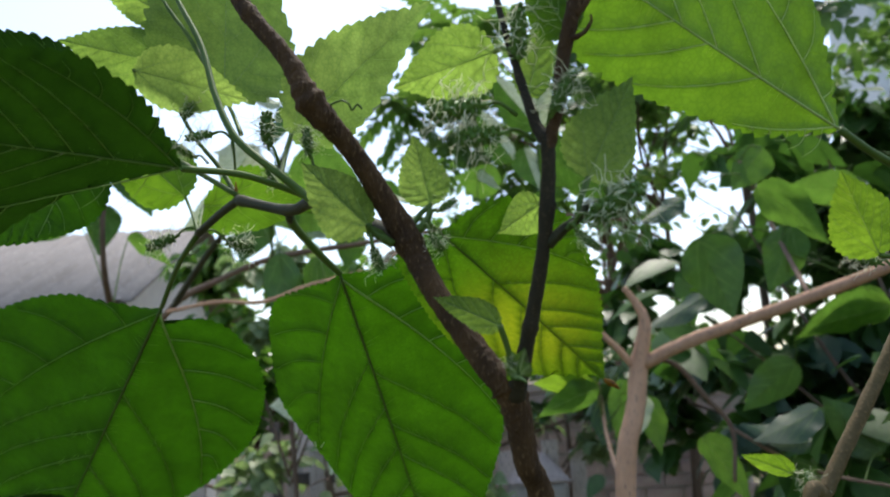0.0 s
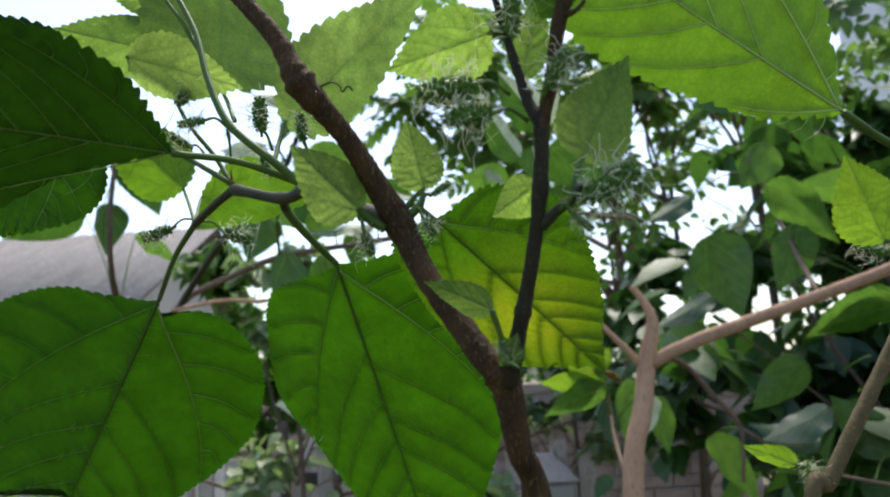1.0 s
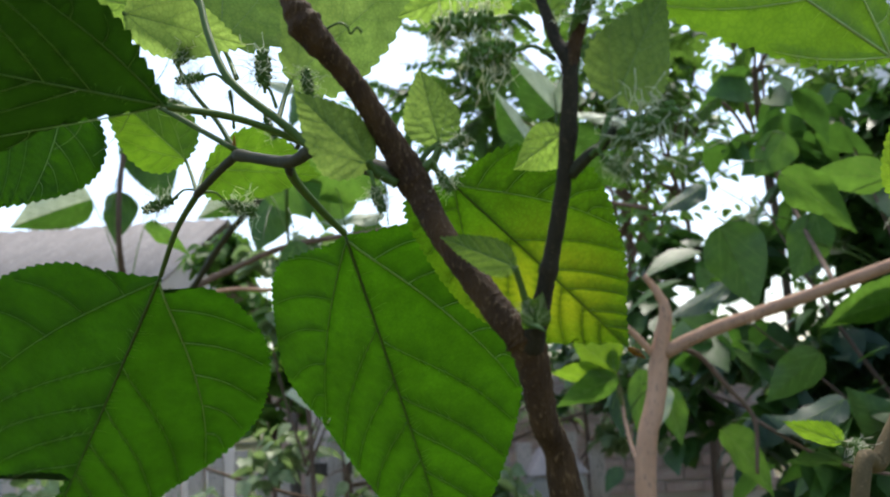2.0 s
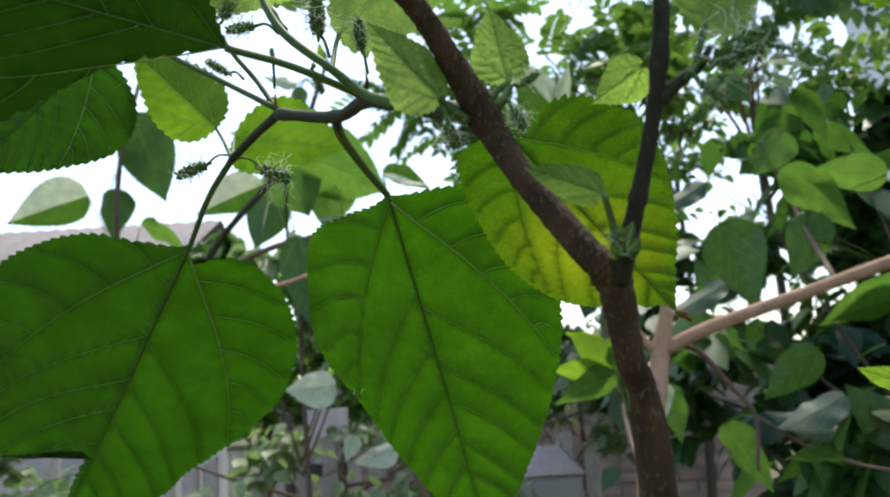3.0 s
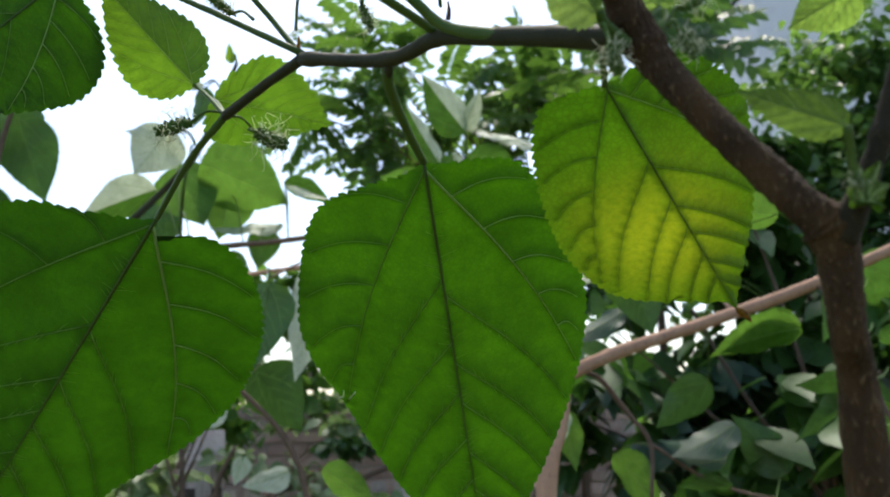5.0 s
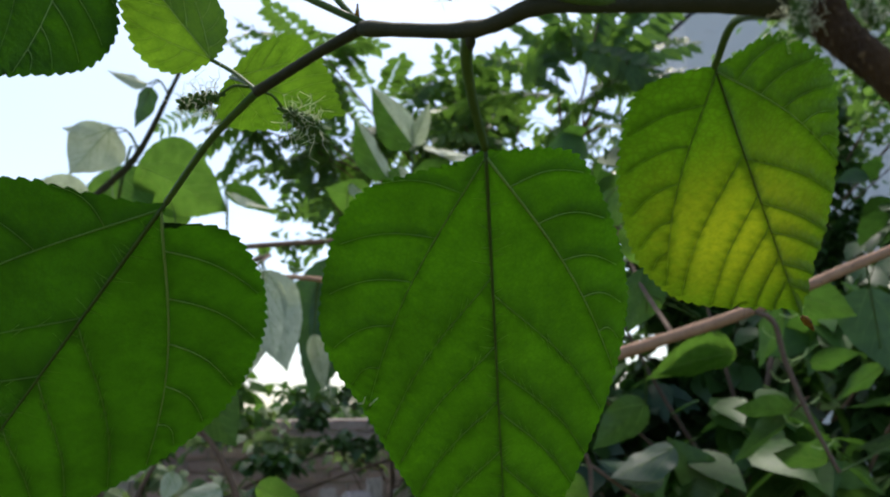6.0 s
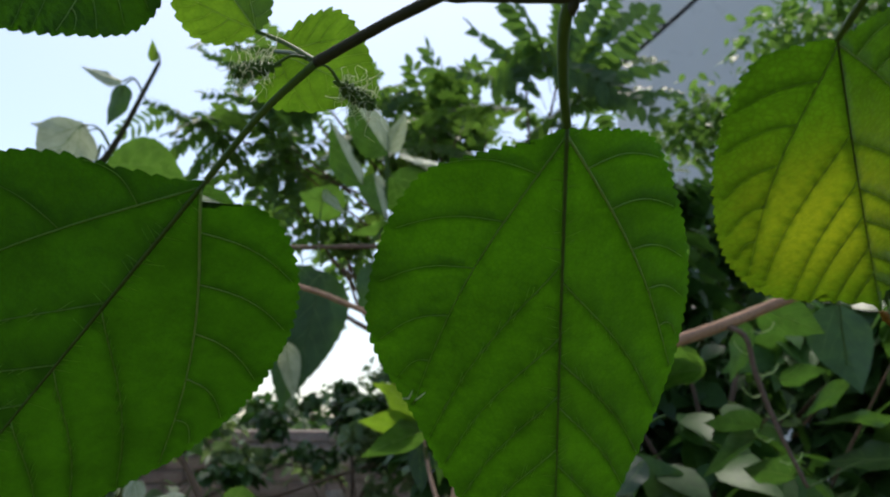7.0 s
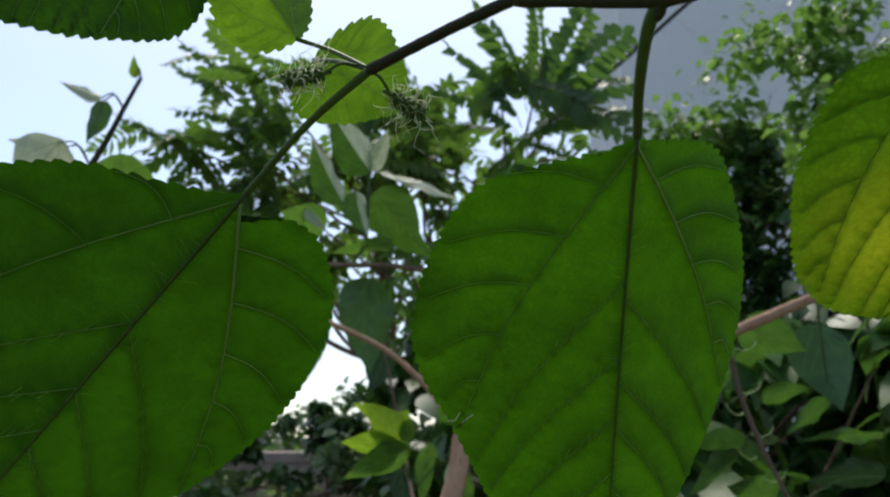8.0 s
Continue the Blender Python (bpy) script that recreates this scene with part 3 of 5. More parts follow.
def frond_mesh(seed, pairs, length, leaflet):
    """A pinnate leaf: an arching stalk with pairs of drooping pointed leaflets."""
    rng = np.random.default_rng(seed)
    verts, faces = [], []
    def spine(t):
        return Vector((0, length * t, length * (0.25 * t - 0.42 * t * t)))
    line = np.array([(*spine(t), 0.0024 * (1 - 0.7 * t)) for t in np.linspace(0, 1, 8)])
    v, f = tube(line, 4)
    verts += [tuple(a) for a in v]
    faces += f
    for j in range(pairs * 2 + 1):
        t = 1.0 if j == pairs * 2 else 0.16 + 0.80 * (j // 2) / (pairs - 1)
        side = 0 if j == pairs * 2 else (-1 if j % 2 else 1)
        size = leaflet * (1.05 - 0.5 * abs(t - 0.5)) * rng.uniform(0.88, 1.1)
        swing, sag = radians(rng.uniform(55, 70)), radians(rng.uniform(6, 28))
        y = Vector((side * math.sin(swing) * math.cos(sag), math.cos(swing if side else 0.0) * math.cos(sag), -math.sin(sag)))
        z = Vector((side * 0.25 + rng.normal(0, 0.2), rng.normal(0, 0.15), 1.0))
        z = (z - y * z.dot(y)).normalized()
        x = y.cross(z)
        b = len(verts)
        for lx, ly, lz in ((0, 0, 0), (0.18, 0.14, 0.02), (0.26, 0.4, 0.03), (0.19, 0.70, 0.01), (0, 1.0, -0.08), (-0.19, 0.70, 0.01), (-0.26, 0.4, 0.03), (-0.18, 0.14, 0.02), (0, 0.45, -0.015)):
            verts.append(tuple(spine(t) + (x * lx + y * ly + z * lz) * size))
        faces += [(b + i, b + (i + 1) % 8, b + 8) for i in range(8)]
    me = bpy.data.meshes.new("frond")
    me.from_pydata(verts, [], faces)
    layer = me.uv_layers.new(name="UVMap")
    for loop in me.loops:
        layer.data[loop.index].uv = me.vertices[loop.vertex_index].co.xy
    me.materials.append(LEAF_FROND)
    return me


FRONDS = {"long": [frond_mesh(s, p, l, 0.135) for s, p, l in ((1, 10, 0.62), (2, 9, 0.54), (3, 11, 0.70))], "short": [frond_mesh(s, p, l, 0.10) for s, p, l in ((4, 9, 0.42), (5, 8, 0.36), (6, 9, 0.46))]}


def pinnate_tree(place, crowns, seed, label, leaves, sprays=()):
    t = thing("tree", place, label, "tree")
    rng = np.random.default_rng(seed)
    low = min(c[0][2] for c in crowns)
    limb("trunk", t, [(*place, 0.035), (place[0] + 0.05, place[1] + 0.03, low * 0.5, 0.024), (place[0], place[1], low, 0.012)], TWIG_BROWN, 10, 0.06)
    for c, spread, count in crowns:
        s = (place[0], place[1], low * rng.uniform(0.7, 1.0))
        limb("limb", t, [(*s, 0.012), (*[0.5 * (a + b) + rng.uniform(-0.08, 0.08) for a, b in zip(s, c)], 0.009), (*c, 0.005)], TWIG_BROWN, 6, 0.05)
        for _ in range(count):
            d = Vector(rng.normal(0, 1, 3)).normalized()
            p = Vector(c) + Vector([a * b for a, b in zip(d, spread)]) * rng.uniform(0.0, 0.5)
            f = new("frond", FRONDS[leaves][rng.integers(0, 3)])
            f.parent = t
            yaw = math.atan2(-d.x, d.y) + rng.normal(0, 0.5)
            k = rng.uniform(0.8, 1.2)
            f.matrix_basis = Matrix.Translation(p - Vector(place)) @ Euler((rng.uniform(-1.0, 0.5), rng.normal(0, 0.5), yaw)).to_matrix().to_4x4() @ Matrix.Scale(k, 4)
    for a, b in sprays:
        pick = rng.integers(0, 3)
        y = Vector(b) - Vector(a)
        k = y.length / (0.62, 0.54, 0.70)[pick] if leaves == "long" else y.length / (0.42, 0.36, 0.46)[pick]
        y.normalize()
        z = Vector((rng.normal(0, 0.25), -0.85, 0.55 + rng.normal(0, 0.2)))
        z = (z - y * z.dot(y)).normalized()
        x = y.cross(z)
        f = new("frond", FRONDS[leaves][pick])
        f.parent = t
        f.matrix_basis = Matrix.Translation(Vector(a) - Vector(place)) @ Matrix((x, y, z)).transposed().to_4x4() @ Matrix.Scale(k, 4)
    return t


pinnate_tree((1.3, 5.2, 0), [((-0.05, 4.7, 3.15), (0.35, 0.3, 0.3), 9), ((0.2, 4.7, 3.45), (0.35, 0.3, 0.3), 10), ((0.5, 4.75, 3.3), (0.35, 0.3, 0.3), 8), ((0.2, 4.9, 2.95), (0.4, 0.3, 0.25), 10), ((0.65, 4.9, 3.1), (0.4, 0.3, 0.3), 10), ((0.85, 4.5, 3.3), (0.35, 0.3, 0.25), 5), ((1.1, 4.6, 3.15), (0.35, 0.3, 0.25), 6), ((0.6, 5.15, 2.7), (0.5, 0.3, 0.25), 8), ((-0.4, 4.65, 3.1), (0.1, 0.1, 0.08), 3), ((0.0, 4.95, 3.65), (0.25, 0.3, 0.25), 7), ((1.55, 4.75, 3.75), (0.3, 0.3, 0.25), 3)], 21, "slender tree with feathery pinnate green leaves", "short",
             (((-0.02, 4.80, 3.48), (-0.26, 4.65, 3.66)), ((-0.00, 4.80, 3.38), (-0.27, 4.65, 3.51)), ((0.02, 4.80, 3.25), (-0.28, 4.65, 3.28)), ((0.04, 4.80, 3.11), (-0.27, 4.65, 3.15)), ((0.06, 4.80, 3.05), (-0.19, 4.65, 2.90)), ((0.11, 4.80, 2.92), (-0.12, 4.65, 2.77)), ((0.12, 4.80, 2.98), (-0.02, 4.65, 2.60)), ((0.22, 4.80, 2.89), (0.15, 4.65, 2.55)), ((-0.32, 4.80, 3.07), (-0.56, 4.65, 3.20)), ((-0.16, 4.80, 2.90), (-0.34, 4.65, 2.81)), ((0.18, 4.80, 3.16), (-0.00, 4.65, 3.52)), ((0.28, 4.80, 3.00), (0.19, 4.65, 3.27)),
              ((1.02, 4.60, 3.03), (0.82, 4.45, 3.43)), ((1.06, 4.60, 3.03), (0.97, 4.45, 3.55)), ((1.09, 4.60, 3.04), (1.19, 4.45, 3.47)), ((0.89, 4.60, 2.98), (0.66, 4.45, 3.24)), ((1.23, 4.60, 3.05), (1.39, 4.45, 3.35))))
pinnate_tree((1.5, 4.3, 0), [((1.3, 4.0, 3.25), (0.2, 0.2, 0.2), 2), ((1.5, 3.9, 3.4), (0.2, 0.2, 0.25), 2), ((1.65, 3.9, 3.2), (0.2, 0.2, 0.2), 2), ((1.5, 4.15, 3.05), (0.3, 0.25, 0.2), 2), ((1.8, 4.25, 2.95), (0.3, 0.3, 0.2), 3), ((1.25, 4.5, 2.95), (0.4, 0.3, 0.25), 2)], 22, "young tree with long feathery pinnate leaves", "long",
             (((1.44, 4.00, 3.14), (1.21, 3.85, 3.61)), ((1.46, 4.00, 3.17), (1.51, 3.85, 3.70)), ((1.48, 4.00, 3.17), (1.77, 3.85, 3.72)), ((1.48, 4.00, 3.14), (1.98, 3.85, 3.65)), ((1.44, 4.00, 3.09), (1.98, 3.85, 3.38)), ((1.42, 4.00, 3.03), (1.86, 3.85, 3.17)), ((1.41, 4.00, 3.05), (1.07, 3.85, 3.42)), ((1.39, 4.00, 3.02), (0.96, 3.85, 3.20)), ((1.70, 4.00, 3.12), (2.09, 3.85, 3.21)), ((1.41, 4.00, 2.98), (1.59, 3.85, 2.90))))
bush("dense_tree", (2.1, 4.1, 0), "dense dark broad-leaved tree covering a grey wall", "tree", [((2.15, 4.0, 2.75), (0.3, 0.3, 0.3), 100), ((1.8, 4.1, 2.95), (0.25, 0.3, 0.25), 80), ((2.55, 3.5, 3.15), (0.38, 0.35, 0.42), 950), ((2.8, 3.0, 3.3), (0.35, 0.35, 0.5), 480), ((2.35, 3.75, 2.75), (0.4, 0.4, 0.4), 850), ((2.35, 3.65, 2.3), (0.45, 0.4, 0.4), 700), ((2.65, 3.1, 2.6), (0.4, 0.4, 0.5), 560), ((1.45, 4.2, 2.5), (0.4, 0.35, 0.35), 210), ((1.8, 4.0, 2.75), (0.4, 0.35, 0.35), 200), ((1.0, 4.5, 2.6), (0.3, 0.3, 0.25), 150), ((1.2, 4.3, 2.0), (0.5, 0.35, 0.3), 210), ((1.9, 3.9, 2.0), (0.5, 0.35, 0.3), 547), ((2.9, 2.5, 2.4), (0.3, 0.4, 0.7), 478), ((2.9, 2.4, 3.3), (0.3, 0.4, 0.5), 410)], LEAF_CANOPY, 0.069, 31, 0.018)
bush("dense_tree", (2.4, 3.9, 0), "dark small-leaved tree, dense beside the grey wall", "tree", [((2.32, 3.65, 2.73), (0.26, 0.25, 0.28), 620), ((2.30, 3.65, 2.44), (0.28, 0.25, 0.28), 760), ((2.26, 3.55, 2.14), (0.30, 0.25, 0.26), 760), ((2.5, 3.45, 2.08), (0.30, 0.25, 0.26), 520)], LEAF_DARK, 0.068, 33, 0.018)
bush("slender_tree", (0.95, 5.4, 0), "small-leaved tree, light green in the sun", "tree", [((0.75, 5.0, 3.0), (0.3, 0.25, 0.22), 330), ((1.05, 5.0, 3.25), (0.25, 0.25, 0.25), 300), ((1.3, 5.0, 3.0), (0.3, 0.25, 0.22), 300), ((1.20, 5.0, 3.36), (0.22, 0.22, 0.16), 120), ((1.58, 5.0, 3.26), (0.28, 0.22, 0.15), 130), ((1.05, 5.1, 3.22), (0.26, 0.22, 0.18), 240), ((0.55, 5.2, 2.72), (0.3, 0.25, 0.2), 220), ((0.15, 5.2, 2.9), (0.25, 0.25, 0.25), 160), ((0.1, 5.2, 3.35), (0.18, 0.2, 0.25), 110)], LEAF_CANOPY, 0.085, 37, 0.035)
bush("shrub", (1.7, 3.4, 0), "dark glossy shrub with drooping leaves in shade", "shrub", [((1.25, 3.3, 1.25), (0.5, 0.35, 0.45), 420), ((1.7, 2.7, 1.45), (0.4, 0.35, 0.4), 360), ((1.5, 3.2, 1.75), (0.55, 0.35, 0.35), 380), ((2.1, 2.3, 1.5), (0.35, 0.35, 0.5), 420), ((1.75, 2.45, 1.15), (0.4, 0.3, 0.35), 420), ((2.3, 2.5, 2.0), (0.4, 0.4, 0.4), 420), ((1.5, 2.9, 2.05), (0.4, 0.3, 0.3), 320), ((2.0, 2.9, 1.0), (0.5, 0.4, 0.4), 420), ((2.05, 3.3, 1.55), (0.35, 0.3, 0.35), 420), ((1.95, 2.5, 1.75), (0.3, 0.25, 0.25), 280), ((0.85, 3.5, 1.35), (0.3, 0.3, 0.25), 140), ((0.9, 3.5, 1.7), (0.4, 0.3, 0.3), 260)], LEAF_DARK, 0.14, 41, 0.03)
bush("shrub", (1.35, 2.95, 0), "glossy shrub with long drooping bluish leaves", "shrub", [((1.1, 2.9, 1.12), (0.4, 0.2, 0.2), 80), ((1.45, 2.75, 1.28), (0.35, 0.2, 0.22), 80), ((0.95, 2.9, 1.42), (0.3, 0.2, 0.2), 50), ((1.65, 2.6, 1.0), (0.35, 0.2, 0.2), 70)], LEAF_GLOSS, 0.15, 43, 0.012)
bush("hedge_tree", (0.95, 6.6, 0), "distant small-leaved bushy tree above the brick wall", "tree", [((0.5, 6.5, 1.64), (0.5, 0.4, 0.25), 440), ((1.1, 6.5, 1.72), (0.5, 0.4, 0.26), 420), ((0.1, 6.6, 1.4), (0.4, 0.4, 0.2), 260)], LEAF_DARK, 0.085, 51, 0.04)
bush("shrub", (-0.6, 4.0, 0), "leafy shrub growing beside the wooden fence", "shrub", [((-0.7, 3.9, 1.05), (0.5, 0.3, 0.3), 210), ((0.1, 4.0, 1.05), (0.5, 0.3, 0.3), 224), ((0.55, 4.0, 1.3), (0.35, 0.25, 0.25), 168), ((-0.2, 4.3, 1.25), (0.5, 0.3, 0.2), 168), ((0.05, 5.05, 1.42), (0.5, 0.16, 0.14), 140), ((0.6, 5.05, 1.36), (0.5, 0.16, 0.18), 154), ((-1.4, 3.5, 1.05), (0.5, 0.3, 0.3), 182), ((-1.95, 3.5, 1.5), (0.3, 0.25, 0.3), 140), ((-2.0, 3.5, 1.1), (0.4, 0.25, 0.3), 168), ((0.9, 4.3, 1.35), (0.35, 0.3, 0.3), 168)], LEAF_HEDGE, 0.085, 61, 0.02)
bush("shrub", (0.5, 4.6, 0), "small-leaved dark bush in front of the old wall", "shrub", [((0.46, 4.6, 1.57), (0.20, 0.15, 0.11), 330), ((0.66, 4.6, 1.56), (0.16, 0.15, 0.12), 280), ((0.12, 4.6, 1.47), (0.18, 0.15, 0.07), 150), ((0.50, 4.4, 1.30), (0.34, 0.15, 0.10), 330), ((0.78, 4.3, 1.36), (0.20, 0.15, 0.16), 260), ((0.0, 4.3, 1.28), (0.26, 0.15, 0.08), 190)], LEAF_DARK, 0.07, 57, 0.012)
bush("tree", (1.8, 8.6, 0), "broad tree far behind, pale against the sky", "tree", [((0.25, 8.2, 3.6), (0.5, 0.4, 0.3), 156), ((0.6, 8.5, 3.0), (0.7, 0.5, 0.5), 252), ((1.6, 8.5, 3.4), (0.9, 0.5, 0.6), 300)], LEAF_BG, 0.12, 71, 0.08)


bush("shrub", (-1.15, 4.75, 0), "leafy green shrub beside the grey house", "shrub", [((-1.36, 4.4, 2.13), (0.16, 0.2, 0.15), 320), ((-0.85, 5.2, 2.12), (0.3, 0.3, 0.2), 280), ((-0.45, 5.3, 2.1), (0.3, 0.3, 0.18), 240), ((-1.0, 4.6, 1.75), (0.35, 0.3, 0.28), 260), ((-0.8, 4.7, 1.45), (0.35, 0.3, 0.25), 240), ((-1.35, 4.7, 1.55), (0.35, 0.3, 0.3), 240), ((-0.45, 4.9, 1.5), (0.35, 0.3, 0.2), 180)], LEAF_BG, 0.10, 81, 0.025)
bush("shrub", (-0.7, 3.5, 0), "thin pale green shrub in front of the grey roof", "shrub", [((-0.86, 3.5, 1.90), (0.24, 0.2, 0.10), 110), ((-0.52, 3.5, 1.93), (0.22, 0.2, 0.12), 130), ((-0.42, 3.5, 1.68), (0.15, 0.2, 0.18), 130), ((-0.70, 3.5, 1.66), (0.2, 0.2, 0.15), 90)], LEAF_HEDGE, 0.10, 95, 0.012)
bush("shrub", (1.4, 2.6, 0), "leafy mulberry shrub with broad drooping green leaves", "shrub", [((1.35, 2.25, 1.45), (0.3, 0.2, 0.22), 80), ((1.15, 2.3, 1.2), (0.35, 0.2, 0.2), 90), ((1.6, 2.05, 1.6), (0.25, 0.2, 0.25), 60), ((0.95, 2.6, 1.1), (0.2, 0.2, 0.2), 30), ((0.9, 2.7, 1.95), (0.25, 0.2, 0.2), 24), ((1.15, 2.6, 2.15), (0.25, 0.2, 0.2), 20), ((0.75, 2.6, 1.6), (0.25, 0.2, 0.2), 24)], LEAF_UNDER, 0.16, 91, 0.02)


v, f, u = clump_mesh(2600, (0, 30, 1.5), (34, 3, 1.0), 0.8, 131, gap=-0.06)
tagged(mesh_object("treeline", v, f, LEAF_BG, None, u, kind="stuff"), "low line of distant leafy trees beyond the garden", "trees", kind="stuff")

# ---- background mulberry saplings ----
KINDS = {"f": LEAF_BG, "g": LEAF_MID, "h": LEAF_BG, "dark": LEAF_DARK, "pale": LEAF_SILVER, "lime": LEAF_LIME, "blue": LEAF_GLOSS, "under": LEAF_UNDER}
TWIGS = {}


def twig(tree, name, rows, mat, sides=8, label=""):
    TWIGS.setdefault(tree.name, []).append(spline(rows, 6)[:, :3])
    return limb(name, tree, rows, mat, sides, 0.06, label=label)


def far_leaf(tree, kind, base, tip, normal, width, seed, fold, side):
    ob = leaf(tree, base, tip, normal, width, KINDS[kind], OVATE, fold=fold, backed=None if side is None else (side, LEAF_SILVER), droop=0.14, wave=0.03, teeth=14, tooth=0.008, pairs=4, rings=4, vein=0.0013, seed=seed, single=False)
    near = np.vstack(TWIGS[tree.name])
    d = np.linalg.norm(near - np.array(base), axis=1)
    q = near[int(np.argmin(d))]
    b = np.array(base)
    petiole(ob, [(*q, 0.0022), (*(0.5 * (b + q) + (0, 0, 0.02)), 0.0018), (*b, 0.0016)], GREEN_STEM, 5)
    return ob


sap = thing("mulberry_sapling", (0.36, 1.85, 0), "mulberry sapling with a smooth pinkish-brown forked trunk", "tree")
twig(sap, "trunk", [(0.36, 1.85, -0.02, 0.0251), (0.33, 1.85, 0.6, 0.0222), (0.3308, 1.8356, 1.1766, 0.0207), (0.3691, 1.8511, 1.3509, 0.0200), (0.3871, 1.8574, 1.4445, 0.0185), (0.4051, 1.8494, 1.527, 0.0129), (0.3919, 1.8485, 1.57, 0.0086), (0.3676, 1.8492, 1.608, 0.0060)], BARK_PINK, 14)
twig(sap, "branch", [(0.3963, 1.8555, 1.4439, 0.0149), (0.4811, 1.8448, 1.4806, 0.0140), (0.5996, 1.8292, 1.5172, 0.0136), (0.7347, 1.7982, 1.5577, 0.0132), (0.893, 1.7536, 1.6098, 0.0127), (1.1173, 1.6657, 1.7042, 0.0110), (1.4, 1.55, 1.82, 0.0076)], BARK_PINK, 12)
twig(sap, "branch", [(0.3816, 1.8588, 1.4329, 0.0078), (0.3217, 1.8466, 1.5012, 0.0065), (0.2300, 1.86, 1.588, 0.0059), (0.1100, 1.87, 1.645, 0.0055), (0.0, 1.88, 1.68, 0.0052), (-0.15, 1.9, 1.685, 0.0049), (-0.3, 1.88, 1.66, 0.0046), (-0.41, 1.863, 1.625, 0.0044), (-0.509, 1.854, 1.629, 0.0042), (-0.62, 1.852, 1.6135, 0.0039)], BARK_PINK, 10)
twig(sap, "twig", [(-0.15, 1.9, 1.70, 0.005), (-0.13, 1.80, 1.70, 0.0045), (-0.10, 1.70, 1.69, 0.004)], TWIG_BROWN)
twig(sap, "twig", [(0.3308, 1.8356, 1.18, 0.006), (0.345, 2.1, 1.28, 0.005), (0.36, 2.3, 1.45, 0.004), (0.33, 2.38, 1.68, 0.003)], TWIG_BROWN)
twig(sap, "twig", [(-0.10, 1.70, 1.69, 0.003), (-0.13, 1.62, 1.65, 0.0025), (-0.186, 1.517, 1.600, 0.002)], TWIG_BROWN)
twig(sap, "twig", [(0.4265, 1.8794, 1.4553, 0.006), (0.4827, 1.9182, 1.4357, 0.006), (0.5416, 1.9342, 1.3654, 0.0055), (0.591, 1.9386, 1.2958, 0.005), (0.5828, 1.932, 1.1829, 0.004)], TWIG_BROWN)
twig(sap, "twig", [(0.9, 1.75, 1.61, 0.006), (0.9244, 1.7161, 1.58, 0.006), (0.9429, 1.7191, 1.5043, 0.006), (0.9745, 1.7034, 1.3892, 0.005), (1.0091, 1.6762, 1.2787, 0.004)], TWIG_BROWN)
twig(sap, "twig", [(0.33, 1.85, 0.5, 0.009), (0.05, 1.95, 0.85, 0.008), (-0.1249, 1.9786, 1.1632, 0.007), (-0.1599, 1.9853, 1.2692, 0.007), (-0.2074, 1.9845, 1.3543, 0.006), (-0.3026, 1.9722, 1.4537, 0.005)], TWIG_BROWN)
twig(sap, "twig", [(0.74, 1.8, 1.56, 0.006), (0.80, 2.1, 1.75, 0.005), (0.75, 2.15, 1.95, 0.004)], TWIG_BROWN)
twig(sap, "twig", [(0.591, 1.9386, 1.2958, 0.004), (0.75, 1.95, 1.2, 0.004), (0.95, 1.85, 1.15, 0.003)], TWIG_BROWN)
for k in range(7):
    top = Vector((0.955 + 0.010 * max(0, k - 2), 1.74, 1.60 - 0.045 * k))
    way = -1 if k % 2 else 1
    limb("tendril", sap, [(*top, 0.0016), (top.x + way * 0.02, 1.735, top.z - 0.006, 0.0014), (top.x + way * 0.042, 1.73, top.z + 0.004, 0.0012), (top.x + way * 0.05, 1.73, top.z + 0.018, 0.0008)], VEIN_PALE, 6, 0.04)
sap2 = thing("mulberry_sapling", (-0.95, 2.3, 0), "slender mulberry sapling with drooping pale-backed leaves", "tree")
twig(sap2, "trunk", [(-0.95, 2.3, -0.02, 0.02), (-0.93, 2.28, 0.8, 0.017), (-0.88, 2.24, 1.5, 0.013), (-0.82, 2.0, 1.75, 0.007), (-0.80, 1.96, 1.95, 0.006), (-0.74, 1.93, 2.15, 0.004)], TWIG_BROWN, 10)
twig(sap2, "branch", [(-0.88, 2.24, 1.5, 0.010), (-0.7184, 2.187, 1.6673, 0.0085), (-0.5951, 2.1648, 1.7234, 0.008), (-0.4446, 2.1428, 1.7699, 0.0075), (-0.2321, 2.16, 1.7957, 0.007), (-0.03, 2.12, 1.81, 0.006), (0.2825, 2.0853, 1.8219, 0.006), (0.4355, 2.0826, 1.7997, 0.005)], TWIG_BROWN)
twig(sap2, "twig", [(-0.7184, 2.187, 1.6673, 0.008), (-0.5176, 1.8316, 1.7372, 0.0075), (-0.4184, 1.8241, 1.8407, 0.0072), (-0.3551, 1.8099, 1.9149, 0.0065), (-0.2748, 1.753, 2.0796, 0.004)], OLIVE_STEM)
twig(sap2, "twig", [(0.19, 2.1, 1.822, 0.004), (0.2297, 2.13, 1.88, 0.004), (0.2370, 2.13, 1.9687, 0.004), (0.2416, 2.13, 2.0711, 0.003)], GREEN_STEM)
twig(sap2, "twig", [(-0.45, 2.14, 1.77, 0.004), (-0.42, 2.0, 1.88, 0.004), (-0.40, 1.98, 1.98, 0.003)], GREEN_STEM)
seed = 100


def bl(kind, base, tip, normal, width, fold=0.18, side=None):
    global seed
    seed += 1
    if kind not in ("pale", "blue"):
        normal = (normal[0], normal[1], abs(normal[2]))
    left = base[0] < 0.3 and base[2] > 1.73
    far_leaf(sap2 if left else sap, kind, base, tip, normal, width, seed, fold, side)


